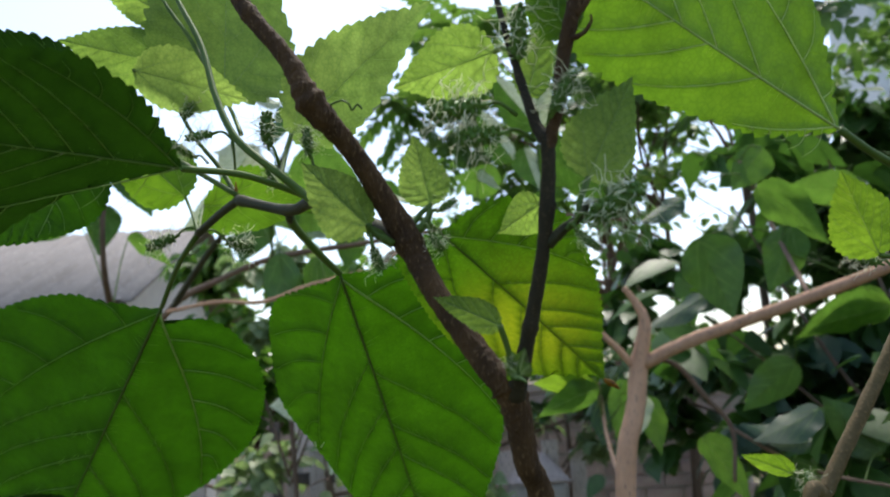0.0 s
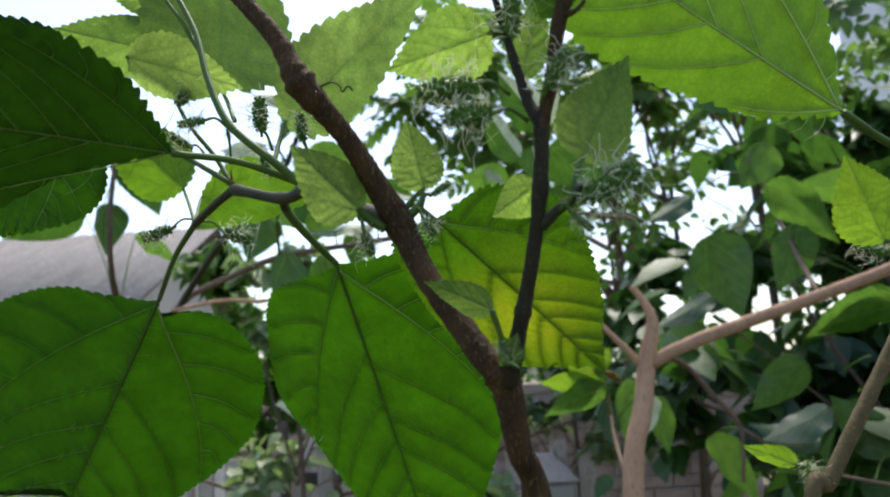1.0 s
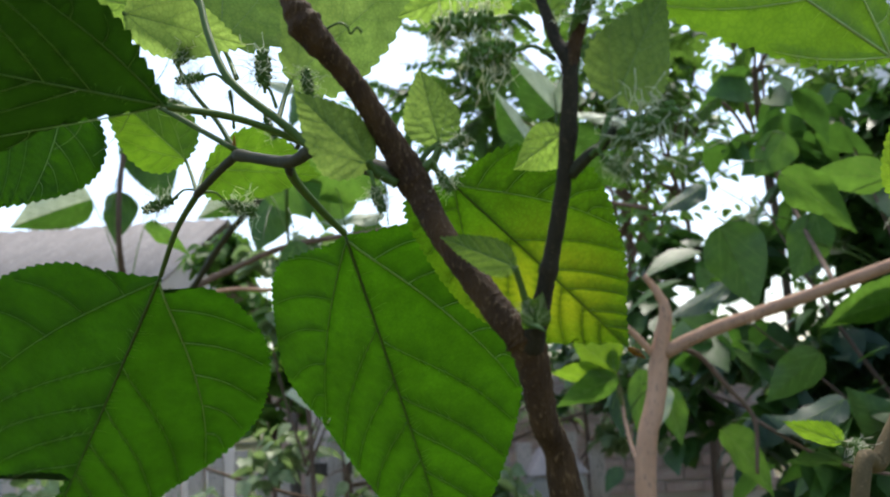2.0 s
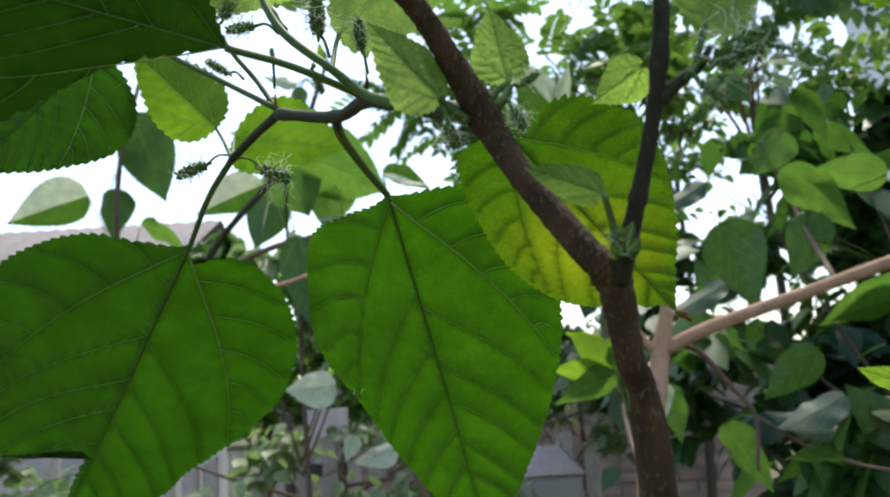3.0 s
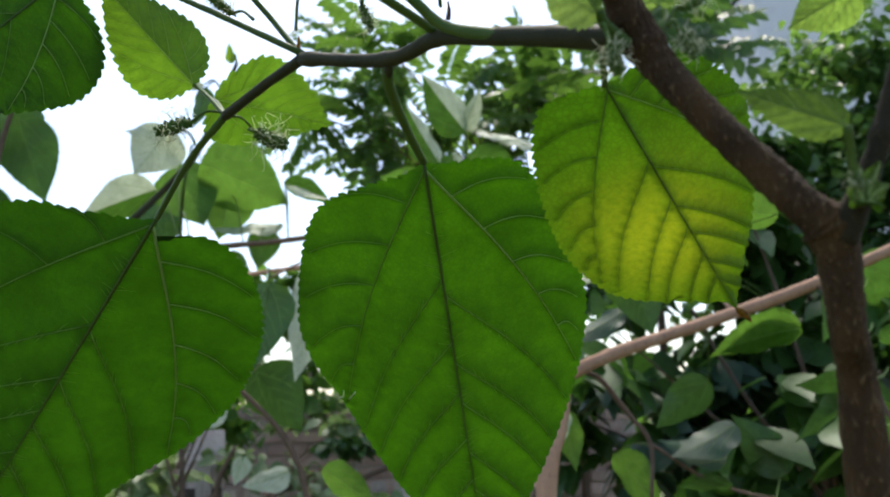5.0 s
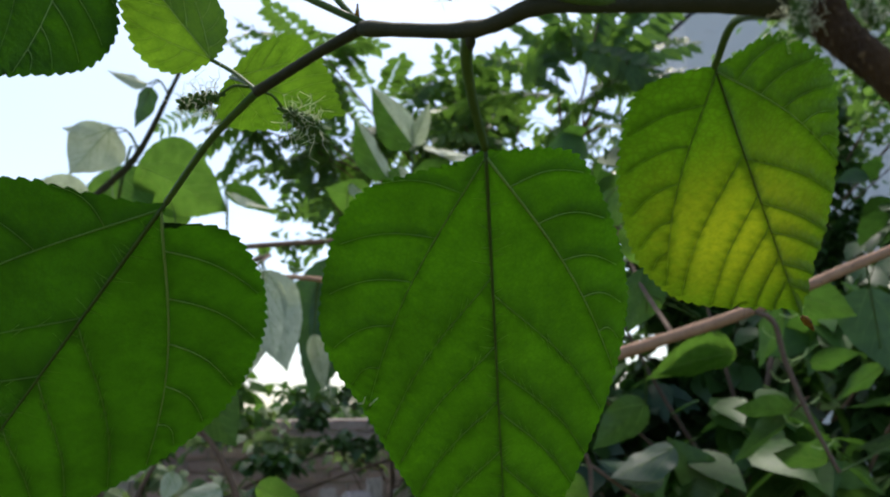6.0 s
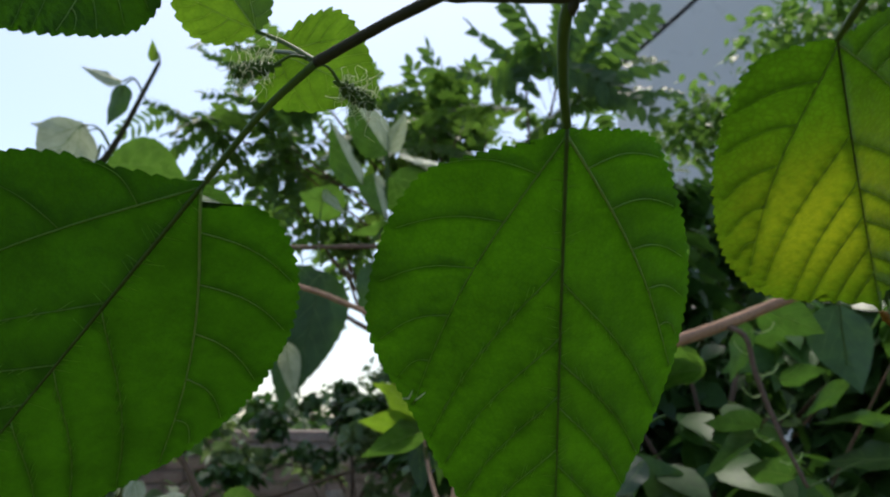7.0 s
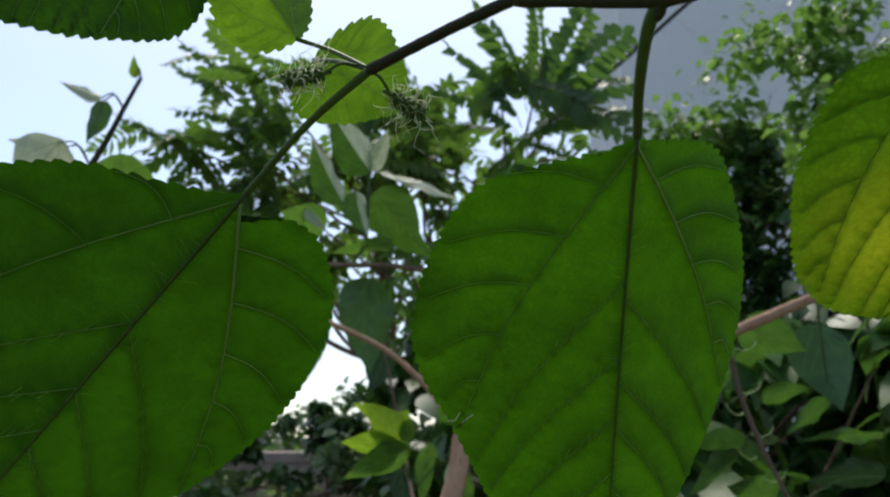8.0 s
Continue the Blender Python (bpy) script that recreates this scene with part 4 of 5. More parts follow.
bl("dark", (-0.9362, 2.3600, 2.2101), (-0.9012, 2.4000, 2.0515), (0.2, 0.9, 0.35), 0.1499, 0.2)
bl("g", (-0.8990, 2.3000, 2.1644), (-0.8354, 2.3600, 1.9418), (-0.35, 0.85, 0.3), 0.1554, 0.3)
bl("g", (-1.0289, 2.3000, 1.9604), (-1.2236, 2.2400, 1.8913), (0.1, 0.75, 0.6), 0.1416, 0.4, 1)
bl("g", (-0.9577, 2.2800, 1.9705), (-0.9527, 2.3100, 1.8330), (0.3, 0.9, 0.2), 0.1193, 0.35)
bl("f", (-0.8806, 2.3000, 1.8772), (-0.7504, 2.3200, 1.8042), (0.1, 0.6, 0.8), 0.0720, 0.2)
bl("pale", (-0.4029, 1.7600, 1.9413), (-0.4677, 1.7600, 1.8438), (-0.25, 0.9, -0.1), 0.1111, 0.25)
bl("g", (-0.5247, 2.2000, 1.9365), (-0.6927, 2.1500, 1.8633), (0.1, 0.72, 0.65), 0.1099, 0.4, 1)
bl("f", (-0.4856, 2.2500, 2.0128), (-0.4147, 2.2700, 1.8569), (-0.2, 0.9, 0.3), 0.1708, 0.2)
bl("f", (-0.4199, 2.2200, 2.0151), (-0.1988, 2.2600, 1.9263), (0.1, 0.8, 0.5), 0.2098, 0.2)
bl("f", (-0.3561, 2.3000, 1.9669), (-0.3844, 2.3200, 1.8338), (0.1, 0.9, 0.3), 0.1381, 0.2)
bl("pale", (-0.2227, 2.3000, 1.8693), (-0.4103, 2.2800, 1.8320), (0.1, 0.6, -0.7), 0.0664, 0.2)
bl("g", (-0.2690, 2.3200, 1.8623), (-0.2859, 2.3400, 1.7594), (0.2, 0.9, 0.2), 0.0914, 0.2)
bl("g", (-0.2154, 2.2500, 1.9695), (-0.0875, 2.2800, 1.9297), (0.1, 0.6, 0.8), 0.0687, 0.35)
bl("pale", (-0.2058, 2.2000, 1.9495), (-0.1016, 2.2400, 1.9075), (0.0, 0.6, -0.75), 0.0437, 0.2)
bl("dark", (-0.5489, 2.4000, 1.9553), (-0.5950, 2.4200, 1.8059), (0.2, 0.9, 0.2), 0.1374, 0.2)
bl("dark", (0.0765, 2.0500, 1.7465), (0.0335, 2.0800, 1.4677), (0.3, 0.9, 0.2), 0.1525, 0.15)
bl("pale", (-0.0026, 1.9800, 1.5749), (0.0269, 2.0000, 1.4608), (0.4, 0.85, -0.1), 0.0489, 0.3)
bl("g", (0.2396, 2.1200, 2.0646), (0.1206, 2.0800, 2.1930), (-0.3, 0.9, 0.15), 0.1092, 0.3, 1)
bl("pale", (0.2367, 2.1200, 2.0702), (0.2823, 2.0600, 2.1552), (0.3, 0.8, -0.5), 0.0644, 0.2)
bl("g", (0.1706, 2.1000, 1.9745), (0.0706, 2.0400, 2.0998), (-0.6, 0.75, 0.2), 0.0871, 0.45, 1)
bl("pale", (0.2679, 2.1200, 2.0671), (0.3637, 2.0800, 2.0195), (0.1, 0.6, -0.8), 0.0421, 0.15)
bl("pale", (0.3080, 2.1200, 2.0618), (0.4531, 2.1000, 1.9862), (0.1, 0.7, -0.7), 0.0479, 0.2)
bl("g", (0.2458, 2.1200, 2.0067), (0.3786, 2.1600, 1.9055), (0.3, 0.85, 0.4), 0.1333, 0.2)
bl("g", (0.2002, 2.1000, 2.0025), (0.2247, 2.1200, 1.8967), (-0.4, 0.85, 0.2), 0.0794, 0.45, 0)
bl("f", (0.1347, 2.1400, 1.9186), (0.0198, 2.1000, 1.9463), (-0.2, 0.8, 0.5), 0.0905, 0.25)
bl("pale", (0.0826, 2.1000, 1.9538), (0.1321, 2.1200, 1.8990), (-0.3, 0.8, -0.4), 0.0351, 0.2)
bl("f", (0.3017, 2.1400, 1.8869), (0.1382, 2.1200, 1.8689), (0, 0.5, 0.85), 0.0554, 0.2)
bl("g", (0.3124, 2.2000, 1.9502), (0.4215, 2.2200, 1.8876), (0.2, 0.8, 0.5), 0.0718, 0.2)
bl("dark", (0.0391, 2.0839, 1.7655), (0.0178, 2.1269, 1.4395), (0.40, 0.90, 0.05), 0.165)
bl("dark", (0.2350, 2.0819, 1.7893), (0.2277, 2.1200, 1.5727), (-0.35, 0.9, 0.18), 0.15)
bl("g", (-0.3027, 1.9194, 1.7266), (-0.2938, 1.9511, 1.4931), (0.5, 0.85, 0.05), 0.10)
bl("dark", (-0.3964, 1.9773, 1.7485), (-0.3823, 2.0094, 1.5406), (-0.5, 0.85, 0.05), 0.09)
bl("pale", (0.0013, 2.0558, 1.5857), (0.0317, 2.0645, 1.4602), (-0.5, 0.8, 0.1), 0.05)
bl("pale", (-0.1162, 1.8135, 1.6779), (-0.1416, 1.8189, 1.4400), (0.6, 0.8, 0.1), 0.13)
bl("pale", (-0.1074, 1.7929, 1.6799), (-0.0700, 1.7675, 1.4750), (-0.3, 0.9, 0.1), 0.13)
bl("lime", (0.3536, 2.3075, 1.4611), (0.2462, 2.3249, 1.5306), (-0.2, 0.6, 0.77), 0.06)
bl("lime", (0.3536, 2.3075, 1.4611), (0.2634, 2.3270, 1.4465), (0.1, 0.6, 0.77), 0.06)
bl("lime", (0.3536, 2.3075, 1.4611), (0.3803, 2.2986, 1.5035), (0.2, 0.9, 0.2), 0.05)
bl("blue", (0.3396, 2.3950, 1.6585), (0.3054, 2.4094, 1.5584), (0.2, 0.7, 0.6), 0.08)
bl("h", (0.4113, 2.1916, 1.4164), (0.3732, 2.2010, 1.2721), (-0.4, 0.9, 0.1), 0.06)
bl("blue", (0.3626, 2.3081, 1.3637), (0.3704, 2.3046, 1.2482), (0.3, 0.8, 0.5), 0.06)
bl("dark", (-0.1864, 1.5168, 1.5922), (-0.2021, 1.5306, 1.4504), (0.45, 0.89, 0.0422), 0.10)
bl("pale", (-0.1085, 1.6535, 1.6305), (-0.0891, 1.6253, 1.4887), (-0.3, 0.9, 0.1), 0.06)
bl("dark", (-0.2601, 2.0264, 1.4796), (-0.1495, 2.0384, 1.3517), (0.3087, 0.8845, 0.3500), 0.1526)
bl("pale", (-0.3054, 1.9285, 1.4063), (-0.4132, 1.9080, 1.3940), (-0.08, 0.85, -0.45), 0.095)
bl("pale", (-0.2787, 1.9760, 1.2979), (-0.2898, 1.9717, 1.2402), (0.5324, 0.8301, -0.1659), 0.0530)
bl("pale", (-0.1838, 1.9836, 1.2643), (-0.2781, 1.9723, 1.2281), (0.2161, 0.6195, -0.7546), 0.0813)
bl("h", (-0.1116, 1.9874, 1.2672), (0.0079, 1.9820, 1.1920), (0.3428, 0.8032, 0.4871), 0.0848)
bl("lime", (0.3348, 2.1082, 1.4133), (0.2304, 2.1256, 1.5083), (-0.2529, 0.8638, -0.4357), 0.0782)
bl("lime", (0.3284, 2.1095, 1.4196), (0.3268, 2.1067, 1.4834), (-0.2833, 0.9584, 0.0357), 0.0383)
bl("lime", (0.3099, 2.1145, 1.4005), (0.1825, 2.1386, 1.4314), (-0.0457, 0.6876, -0.7247), 0.0799)
bl("h", (0.3350, 2.1085, 1.4006), (0.1853, 2.1397, 1.3499), (0.3530, 0.7164, -0.6018), 0.0806)
bl("pale", (0.4352, 2.0816, 1.3756), (0.4226, 2.0840, 1.2762), (0.8290, 0.5516, -0.0924), 0.0602)
bl("pale", (-0.3422, 1.7653, 2.0356), (-0.4150, 1.7502, 2.0453), (-0.2383, 0.8632, -0.4451), 0.0337)
bl("dark", (-0.3371, 1.7677, 2.0315), (-0.3574, 1.7955, 1.9547), (0.5285, 0.8334, 0.1616), 0.0505)
bl("lime", (-0.2848, 1.7528, 2.0781), (-0.2919, 1.7347, 2.1150), (-0.5640, 0.7797, 0.2721), 0.0208)
bl("pale", (-0.3957, 1.7938, 1.9441), (-0.4930, 1.7795, 1.9332), (-0.0846, 0.9011, -0.4253), 0.0594)
bl("h", (0.7954, 2.1106, 1.9703), (0.7284, 2.1597, 1.8689), (0.6301, 0.7754, -0.0414), 0.1049)
bl("dark", (0.6101, 2.1133, 1.7491), (0.6925, 2.1130, 1.5479), (0.6332, 0.7296, 0.2583), 0.1631)
bl("h", (0.8149, 2.0434, 1.7522), (0.7697, 2.0823, 1.5955), (0.7535, 0.6552, -0.0548), 0.1173)
bl("h", (0.7471, 2.0481, 1.8549), (0.9045, 2.0122, 1.7137), (0.6489, 0.4589, 0.6069), 0.1287)
bl("h", (0.9635, 1.9839, 1.8166), (0.8090, 2.0464, 1.8553), (0.2042, 0.8285, -0.5215), 0.0941)
bl("h", (1.0432, 2.0772, 1.5528), (0.8470, 2.1661, 1.5233), (0.3545, 0.5256, -0.7734), 0.1305)
bl("h", (1.0431, 2.0967, 1.5765), (0.8460, 2.1935, 1.5144), (0.4689, 0.4801, -0.7414), 0.1141)
bl("blue", (0.7624, 1.8800, 1.3302), (0.6359, 1.9218, 1.2522), (0.5721, 0.4396, -0.6924), 0.1081)
bl("blue", (0.5821, 2.1016, 1.8487), (0.4857, 2.1375, 1.7896), (0.5599, 0.6433, -0.5222), 0.0830)
bl("blue", (0.6484, 2.2251, 1.6191), (0.5034, 2.2690, 1.5280), (0.5532, 0.5750, -0.6028), 0.0884)
bl("blue", (0.7515, 1.9195, 1.2602), (0.6170, 1.9742, 1.2876), (0.0917, 0.6170, -0.7816), 0.0812)
bl("dark", (0.7551, 1.9136, 1.2014), (0.6490, 1.9580, 1.2145), (0.1389, 0.5703, -0.8096), 0.0579)
bl("h", (0.4561, 2.1808, 1.3700), (0.4956, 2.1665, 1.2319), (0.7634, 0.6274, 0.1536), 0.0866)
bl("h", (0.5772, 2.1491, 1.2690), (0.6824, 2.1048, 1.1231), (0.7449, 0.5565, 0.3680), 0.1111)
bl("dark", (0.8386, 2.1730, 1.4331), (0.7019, 2.2199, 1.3291), (0.6324, 0.4579, -0.6248), 0.1068)
bl("dark", (0.9842, 2.1040, 1.2111), (0.8775, 2.1576, 1.3480), (-0.2842, 0.7965, -0.5336), 0.1090)
bl("under", (1.0569, 1.8500, 1.6645), (1.1972, 1.8200, 1.6203), (0.1, 0.7, 0.6), 0.1110)
bl("dark", (1.2596, 1.8500, 1.6805), (1.2630, 1.8200, 1.4673), (0.1, 0.7, 0.6), 0.1617)
bl("under", (1.0936, 1.8500, 1.5040), (1.1949, 1.8200, 1.5360), (0.1, 0.7, 0.6), 0.0625)
bl("under", (1.2760, 1.8500, 1.4951), (1.0939, 1.8200, 1.4334), (0.1, 0.7, 0.6), 0.0732)
bl("blue", (1.4033, 1.8500, 1.3291), (1.1358, 1.8200, 1.3481), (0.1, 0.7, 0.6), 0.0834)
bl("under", (1.4166, 1.8500, 1.4192), (1.1159, 1.8200, 1.4337), (0.1, 0.7, 0.6), 0.0335)
bl("under", (1.0376, 1.8500, 1.6179), (0.9207, 1.8200, 1.4979), (0.1, 0.7, 0.6), 0.0963)
bl("dark", (1.0322, 1.8500, 1.4029), (0.8597, 1.8200, 1.4245), (0.1, 0.7, 0.6), 0.0681)
bl("dark", (1.0154, 1.8500, 1.3783), (0.8378, 1.8200, 1.3075), (0.1, 0.7, 0.6), 0.0814)
bl("under", (1.1085, 1.8500, 1.2932), (0.9486, 1.8200, 1.3303), (0.1, 0.7, 0.6), 0.0835)


# ---- the mulberry close to the camera ----
def catkin_mesh(seed, length=0.016, radius=0.0025, blobs=42, hair=0.0082):
    """A young mulberry catkin along +y: knobbly body, and its curling pale styles as a second mesh."""
    rng = np.random.default_rng(seed)
    pieces, hairs = [], []
    for i in range(blobs):
        t = (i + 0.5) / blobs
        w = i * 2.399
        r = radius * math.sin(math.pi * (0.12 + 0.8 * t)) ** 0.6
        c = np.array((r * math.cos(w), t * length, r * math.sin(w)))
        out = np.array((math.cos(w), rng.normal(0, 0.35), math.sin(w)))
        out /= np.linalg.norm(out)
        k = 0.0009 * rng.uniform(0.8, 1.2)
        rows = np.array([(*(c - out * k), 0.0002), (*(c - out * k * 0.5), k * 0.8), (*(c + out * k * 0.3), k), (*(c + out * k), k * 0.6), (*(c + out * k * 1.3), 0.0001)])
        pieces.append(tube(rows, 5))
        for h in range(1 + i % 2):
            d = out + rng.normal(0, 0.45, 3)
            d /= np.linalg.norm(d)
            bend = rng.normal(0, 1, 3)
            n = 1.2 * hair * rng.uniform(0.5, 1.15)
            side = np.cross(d, bend)
            rows = np.array([(*(c + d * n * (q - 0.25 * q * q) + bend * n * 0.30 * q * q + side * n * 0.10 * math.sin(q * 7)), 0.00016 * (1.15 - 0.6 * q)) for q in (0.1, 0.35, 0.6, 0.8, 1.0)])
            rows[-1, :3] += rng.normal(0, 0.0012, 3)
            rows[-2, :3] += rng.normal(0, 0.0005, 3)
            hairs.append(tube(rows, 3))
    core = tube(np.array([(0, -0.003, 0, 0.0006), (0, 0, 0, 0.0008), (0, 0.15 * length, 0, radius * 0.8), (0, 0.6 * length, 0, radius), (0, 0.95 * length, 0, radius * 0.4)]), 7)
    pieces.append(core)
    made = []
    for nm, pc, mat in (("catkin", pieces, CATKIN), ("style_tuft", hairs, STYLE)):
        v, f = joined(pc)
        me = bpy.data.meshes.new(nm)
        me.from_pydata([tuple(a) for a in v], [], f)
        me.shade_smooth()
        me.materials.append(mat)
        made.append(me)
    return made


CATKINS = [catkin_mesh(s, l) for s, l in ((1, 0.016), (2, 0.014), (3, 0.018))]


def catkin(base, tip, pick=0, stalk=None):
    """A catkin of the near bush from base to tip; stalk: where its stalk springs from the twig."""
    body, hairs = CATKINS[pick % 3]
    b, d = Vector(base), Vector(tip) - Vector(base)
    ob = new("catkin", body)
    ob.parent = bush_near
    k = d.length / (0.016, 0.014, 0.018)[pick % 3]
    m = Matrix.Translation(b) @ d.to_track_quat("Y", "Z").to_matrix().to_4x4() @ Matrix.Scale(k, 4)
    ob.matrix_basis = Matrix.Translation(-bush_near.location) @ m
    WORLD[ob.name] = m
    h = new("style_tuft", hairs)
    h.parent = ob
    tagged(h, "curling white hair-like styles")
    if stalk:
        s = Vector(stalk)
        mid = (b + s) / 2 + Vector((0, 0, 0.002))
        r = spline([(*s, 0.0006), (*mid, 0.0005), (*b, 0.0006)], 4)
        v, f = tube(r, 6)
        inv = np.array(m.inverted())
        v = (np.c_[np.array(v), np.ones(len(v))] @ inv.T)[:, :3]
        mesh_object("stalk", v, f, GREEN_STEM, ob)
    return ob


bush_near = thing("mulberry_bush", (0.05, 0.24, 0), "fruiting mulberry bush with toothed green leaves and catkins", "bush")
B = bush_near
limb("main_stem", B, [(0.05, 0.29, -0.02, 0.0088), (0.048, 0.285, 0.4, 0.0079), (0.044, 0.275, 0.85, 0.0067), (0.038, 0.262, 1.2, 0.0048), (0.0345, 0.2524, 1.35, 0.0034), (0.0295, 0.2450, 1.3780, 0.0033), (0.0268, 0.2420, 1.3945, 0.0039), (0.0213, 0.2434, 1.4020, 0.0035), (0.0086, 0.2525, 1.4230, 0.0033), (0.0009, 0.2595, 1.4402, 0.0037), (-0.0116, 0.2536, 1.4629, 0.0030), (-0.0228, 0.2471, 1.4772, 0.0034), (-0.0291, 0.2482, 1.4906, 0.0027), (-0.0415, 0.2507, 1.5080, 0.0025), (-0.0499, 0.2546, 1.5248, 0.0024), (-0.07, 0.262, 1.56, 0.0017)], BARK, 18, 0.06, 24, 2, knots=((0.268, 0.25), (0.41, 0.12), (0.60, 0.10), (0.592, 0.12, 0.005), (0.612, 0.1, 0.005), (0.73, 0.16), (0.712, 0.12, 0.005), (0.735, 0.2, 0.005), (0.752, 0.14, 0.005), (0.785, 0.12, 0.005), (0.41, 0.14, 0.005), (0.425, 0.1, 0.005), (0.86, 0.12, 0.006)))
limb("side_shoot", B, [(0.0274, 0.2404, 1.3935, 0.0029), (0.0306, 0.2339, 1.4053, 0.0020), (0.0330, 0.2309, 1.4146, 0.0018), (0.0364, 0.2264, 1.4305, 0.0017), (0.0388, 0.2231, 1.4521, 0.0018), (0.0364, 0.2250, 1.4602, 0.0015), (0.0336, 0.2271, 1.4729, 0.0011), (0.0307, 0.2287, 1.4876, 0.0009), (0.0287, 0.2310, 1.5015, 0.0008)], DARK_TWIG, 12, 0.06, 10, 3, knots=((0.2, 0.2), (0.42, 0.2), (0.55, 0.2), (0.75, 0.15)))
limb("side_shoot", B, [(0.0385, 0.2232, 1.4519, 0.0017), (0.0417, 0.2214, 1.4629, 0.0016), (0.0441, 0.2206, 1.4755, 0.0017), (0.0477, 0.2189, 1.4879, 0.0020), (0.0505, 0.2187, 1.4965, 0.0019), (0.055, 0.22, 1.52, 0.0016)], BARK, 12, 0.12, 10, 4)
limb("twig", B, [(0.0, 0.2600, 1.4400, 0.0030), (-0.0116, 0.2749, 1.4477, 0.0026), (-0.0243, 0.2971, 1.4578, 0.0024), (-0.0349, 0.3147, 1.4653, 0.0023), (-0.0472, 0.3336, 1.4673, 0.0021), (-0.0733, 0.3620, 1.4795, 0.0021)], OLIVE_STEM, 12, 0.04, 10, 5, knots=((0.6, 0.15), (0.8, 0.25), (0.98, 0.25)))
limb("twig", B, [(-0.0733, 0.3620, 1.4795, 0.0018), (-0.0872, 0.3818, 1.4782, 0.0017), (-0.1035, 0.4063, 1.4760, 0.0018)], OLIVE_STEM, 10, 0.04, 10, 6, knots=((0.97, 0.3),))
limb("young_shoot", B, [(-0.0201, 0.2900, 1.4545, 0.0019), (-0.0336, 0.3050, 1.4640, 0.0016), (-0.0437, 0.3054, 1.4731, 0.0014), (-0.0599, 0.3096, 1.4885, 0.0014), (-0.0692, 0.3165, 1.5073, 0.0013), (-0.0773, 0.3262, 1.5317, 0.0012), (-0.0888, 0.3342, 1.5548, 0.0010), (-0.0986, 0.3424, 1.5769, 0.0008)], GREEN_STEM, 10, 0.04, 8, 7)
limb("young_shoot", B, [(-0.0732, 0.3618, 1.4801, 0.0011), (-0.0833, 0.3698, 1.4963, 0.0010), (-0.0943, 0.3718, 1.5109, 0.0009), (-0.1032, 0.3752, 1.5276, 0.0008), (-0.1110, 0.3779, 1.5470, 0.0008)], GREEN_STEM, 8, 0.04, 8, 8)
limb("young_shoot", B, [(-0.0740, 0.3222, 1.5215, 0.0009), (-0.0781, 0.3270, 1.5281, 0.0009), (-0.0832, 0.3280, 1.5376, 0.0008), (-0.0901, 0.3290, 1.5478, 0.0007), (-0.0953, 0.3300, 1.5570, 0.0006)], GREEN_STEM, 8, 0.05, 8, 12)
limb("young_shoot", B, [(-0.1049, 0.3745, 1.5386, 0.0009), (-0.1082, 0.3745, 1.5533, 0.0009), (-0.1151, 0.3740, 1.5656, 0.0008), (-0.1229, 0.3730, 1.5764, 0.0007)], GREEN_STEM, 8, 0.05, 8, 13)
limb("side_twig", B, [(0.05, 0.235, 0.95, 0.0034), (0.08, 0.255, 1.2, 0.0029), (0.1078, 0.2730, 1.3483, 0.0023), (0.1180, 0.2799, 1.3623, 0.0023), (0.1333, 0.2839, 1.3839, 0.0022), (0.1466, 0.2865, 1.4034, 0.0020), (0.1626, 0.2884, 1.4290, 0.0017), (0.1790, 0.2870, 1.4480, 0.0014)], WARM_TWIG, 12, 0.05, 10, 9)

# large leaves
leaf_c = leaf(B, (-0.0340, 0.3720, 1.4480), (-0.0033, 0.4741, 1.3152), (0.1423, 0.7685, 0.6239), 0, LEAF_DEEP,
              ((0, 0), (0.03, 0.05), (0.06, 0.14), (0.095, 0.225), (0.16, 0.285), (0.25, 0.328), (0.36, 0.363), (0.46, 0.377), (0.55, 0.352), (0.62, 0.312), (0.71, 0.27), (0.82, 0.22), (0.93, 0.155), (1.03, 0.08), (1.10, 0)),
              ((0, 0), (0.012, 0.03), (0.03, 0.115), (0.06, 0.18), (0.13, 0.222), (0.24, 0.265), (0.36, 0.296), (0.46, 0.305), (0.57, 0.287), (0.70, 0.242), (0.81, 0.187), (0.92, 0.12), (1.02, 0.05), (1.10, 0)),
              quilt=0.0014, fold=(0.47, 0.60), droop=0.03, teeth=58, tooth=0.0058, pairs=5, vein=0.00105, seed=1, rings=16, ladder=True, label="large heart-shaped deep green toothed leaf")
petiole(leaf_c, [(-0.0472, 0.3336, 1.4673, 0.0020), (-0.0467, 0.3415, 1.4630, 0.0017), (-0.0410, 0.3572, 1.4555, 0.0015), (-0.0340, 0.3720, 1.4480, 0.0013)])
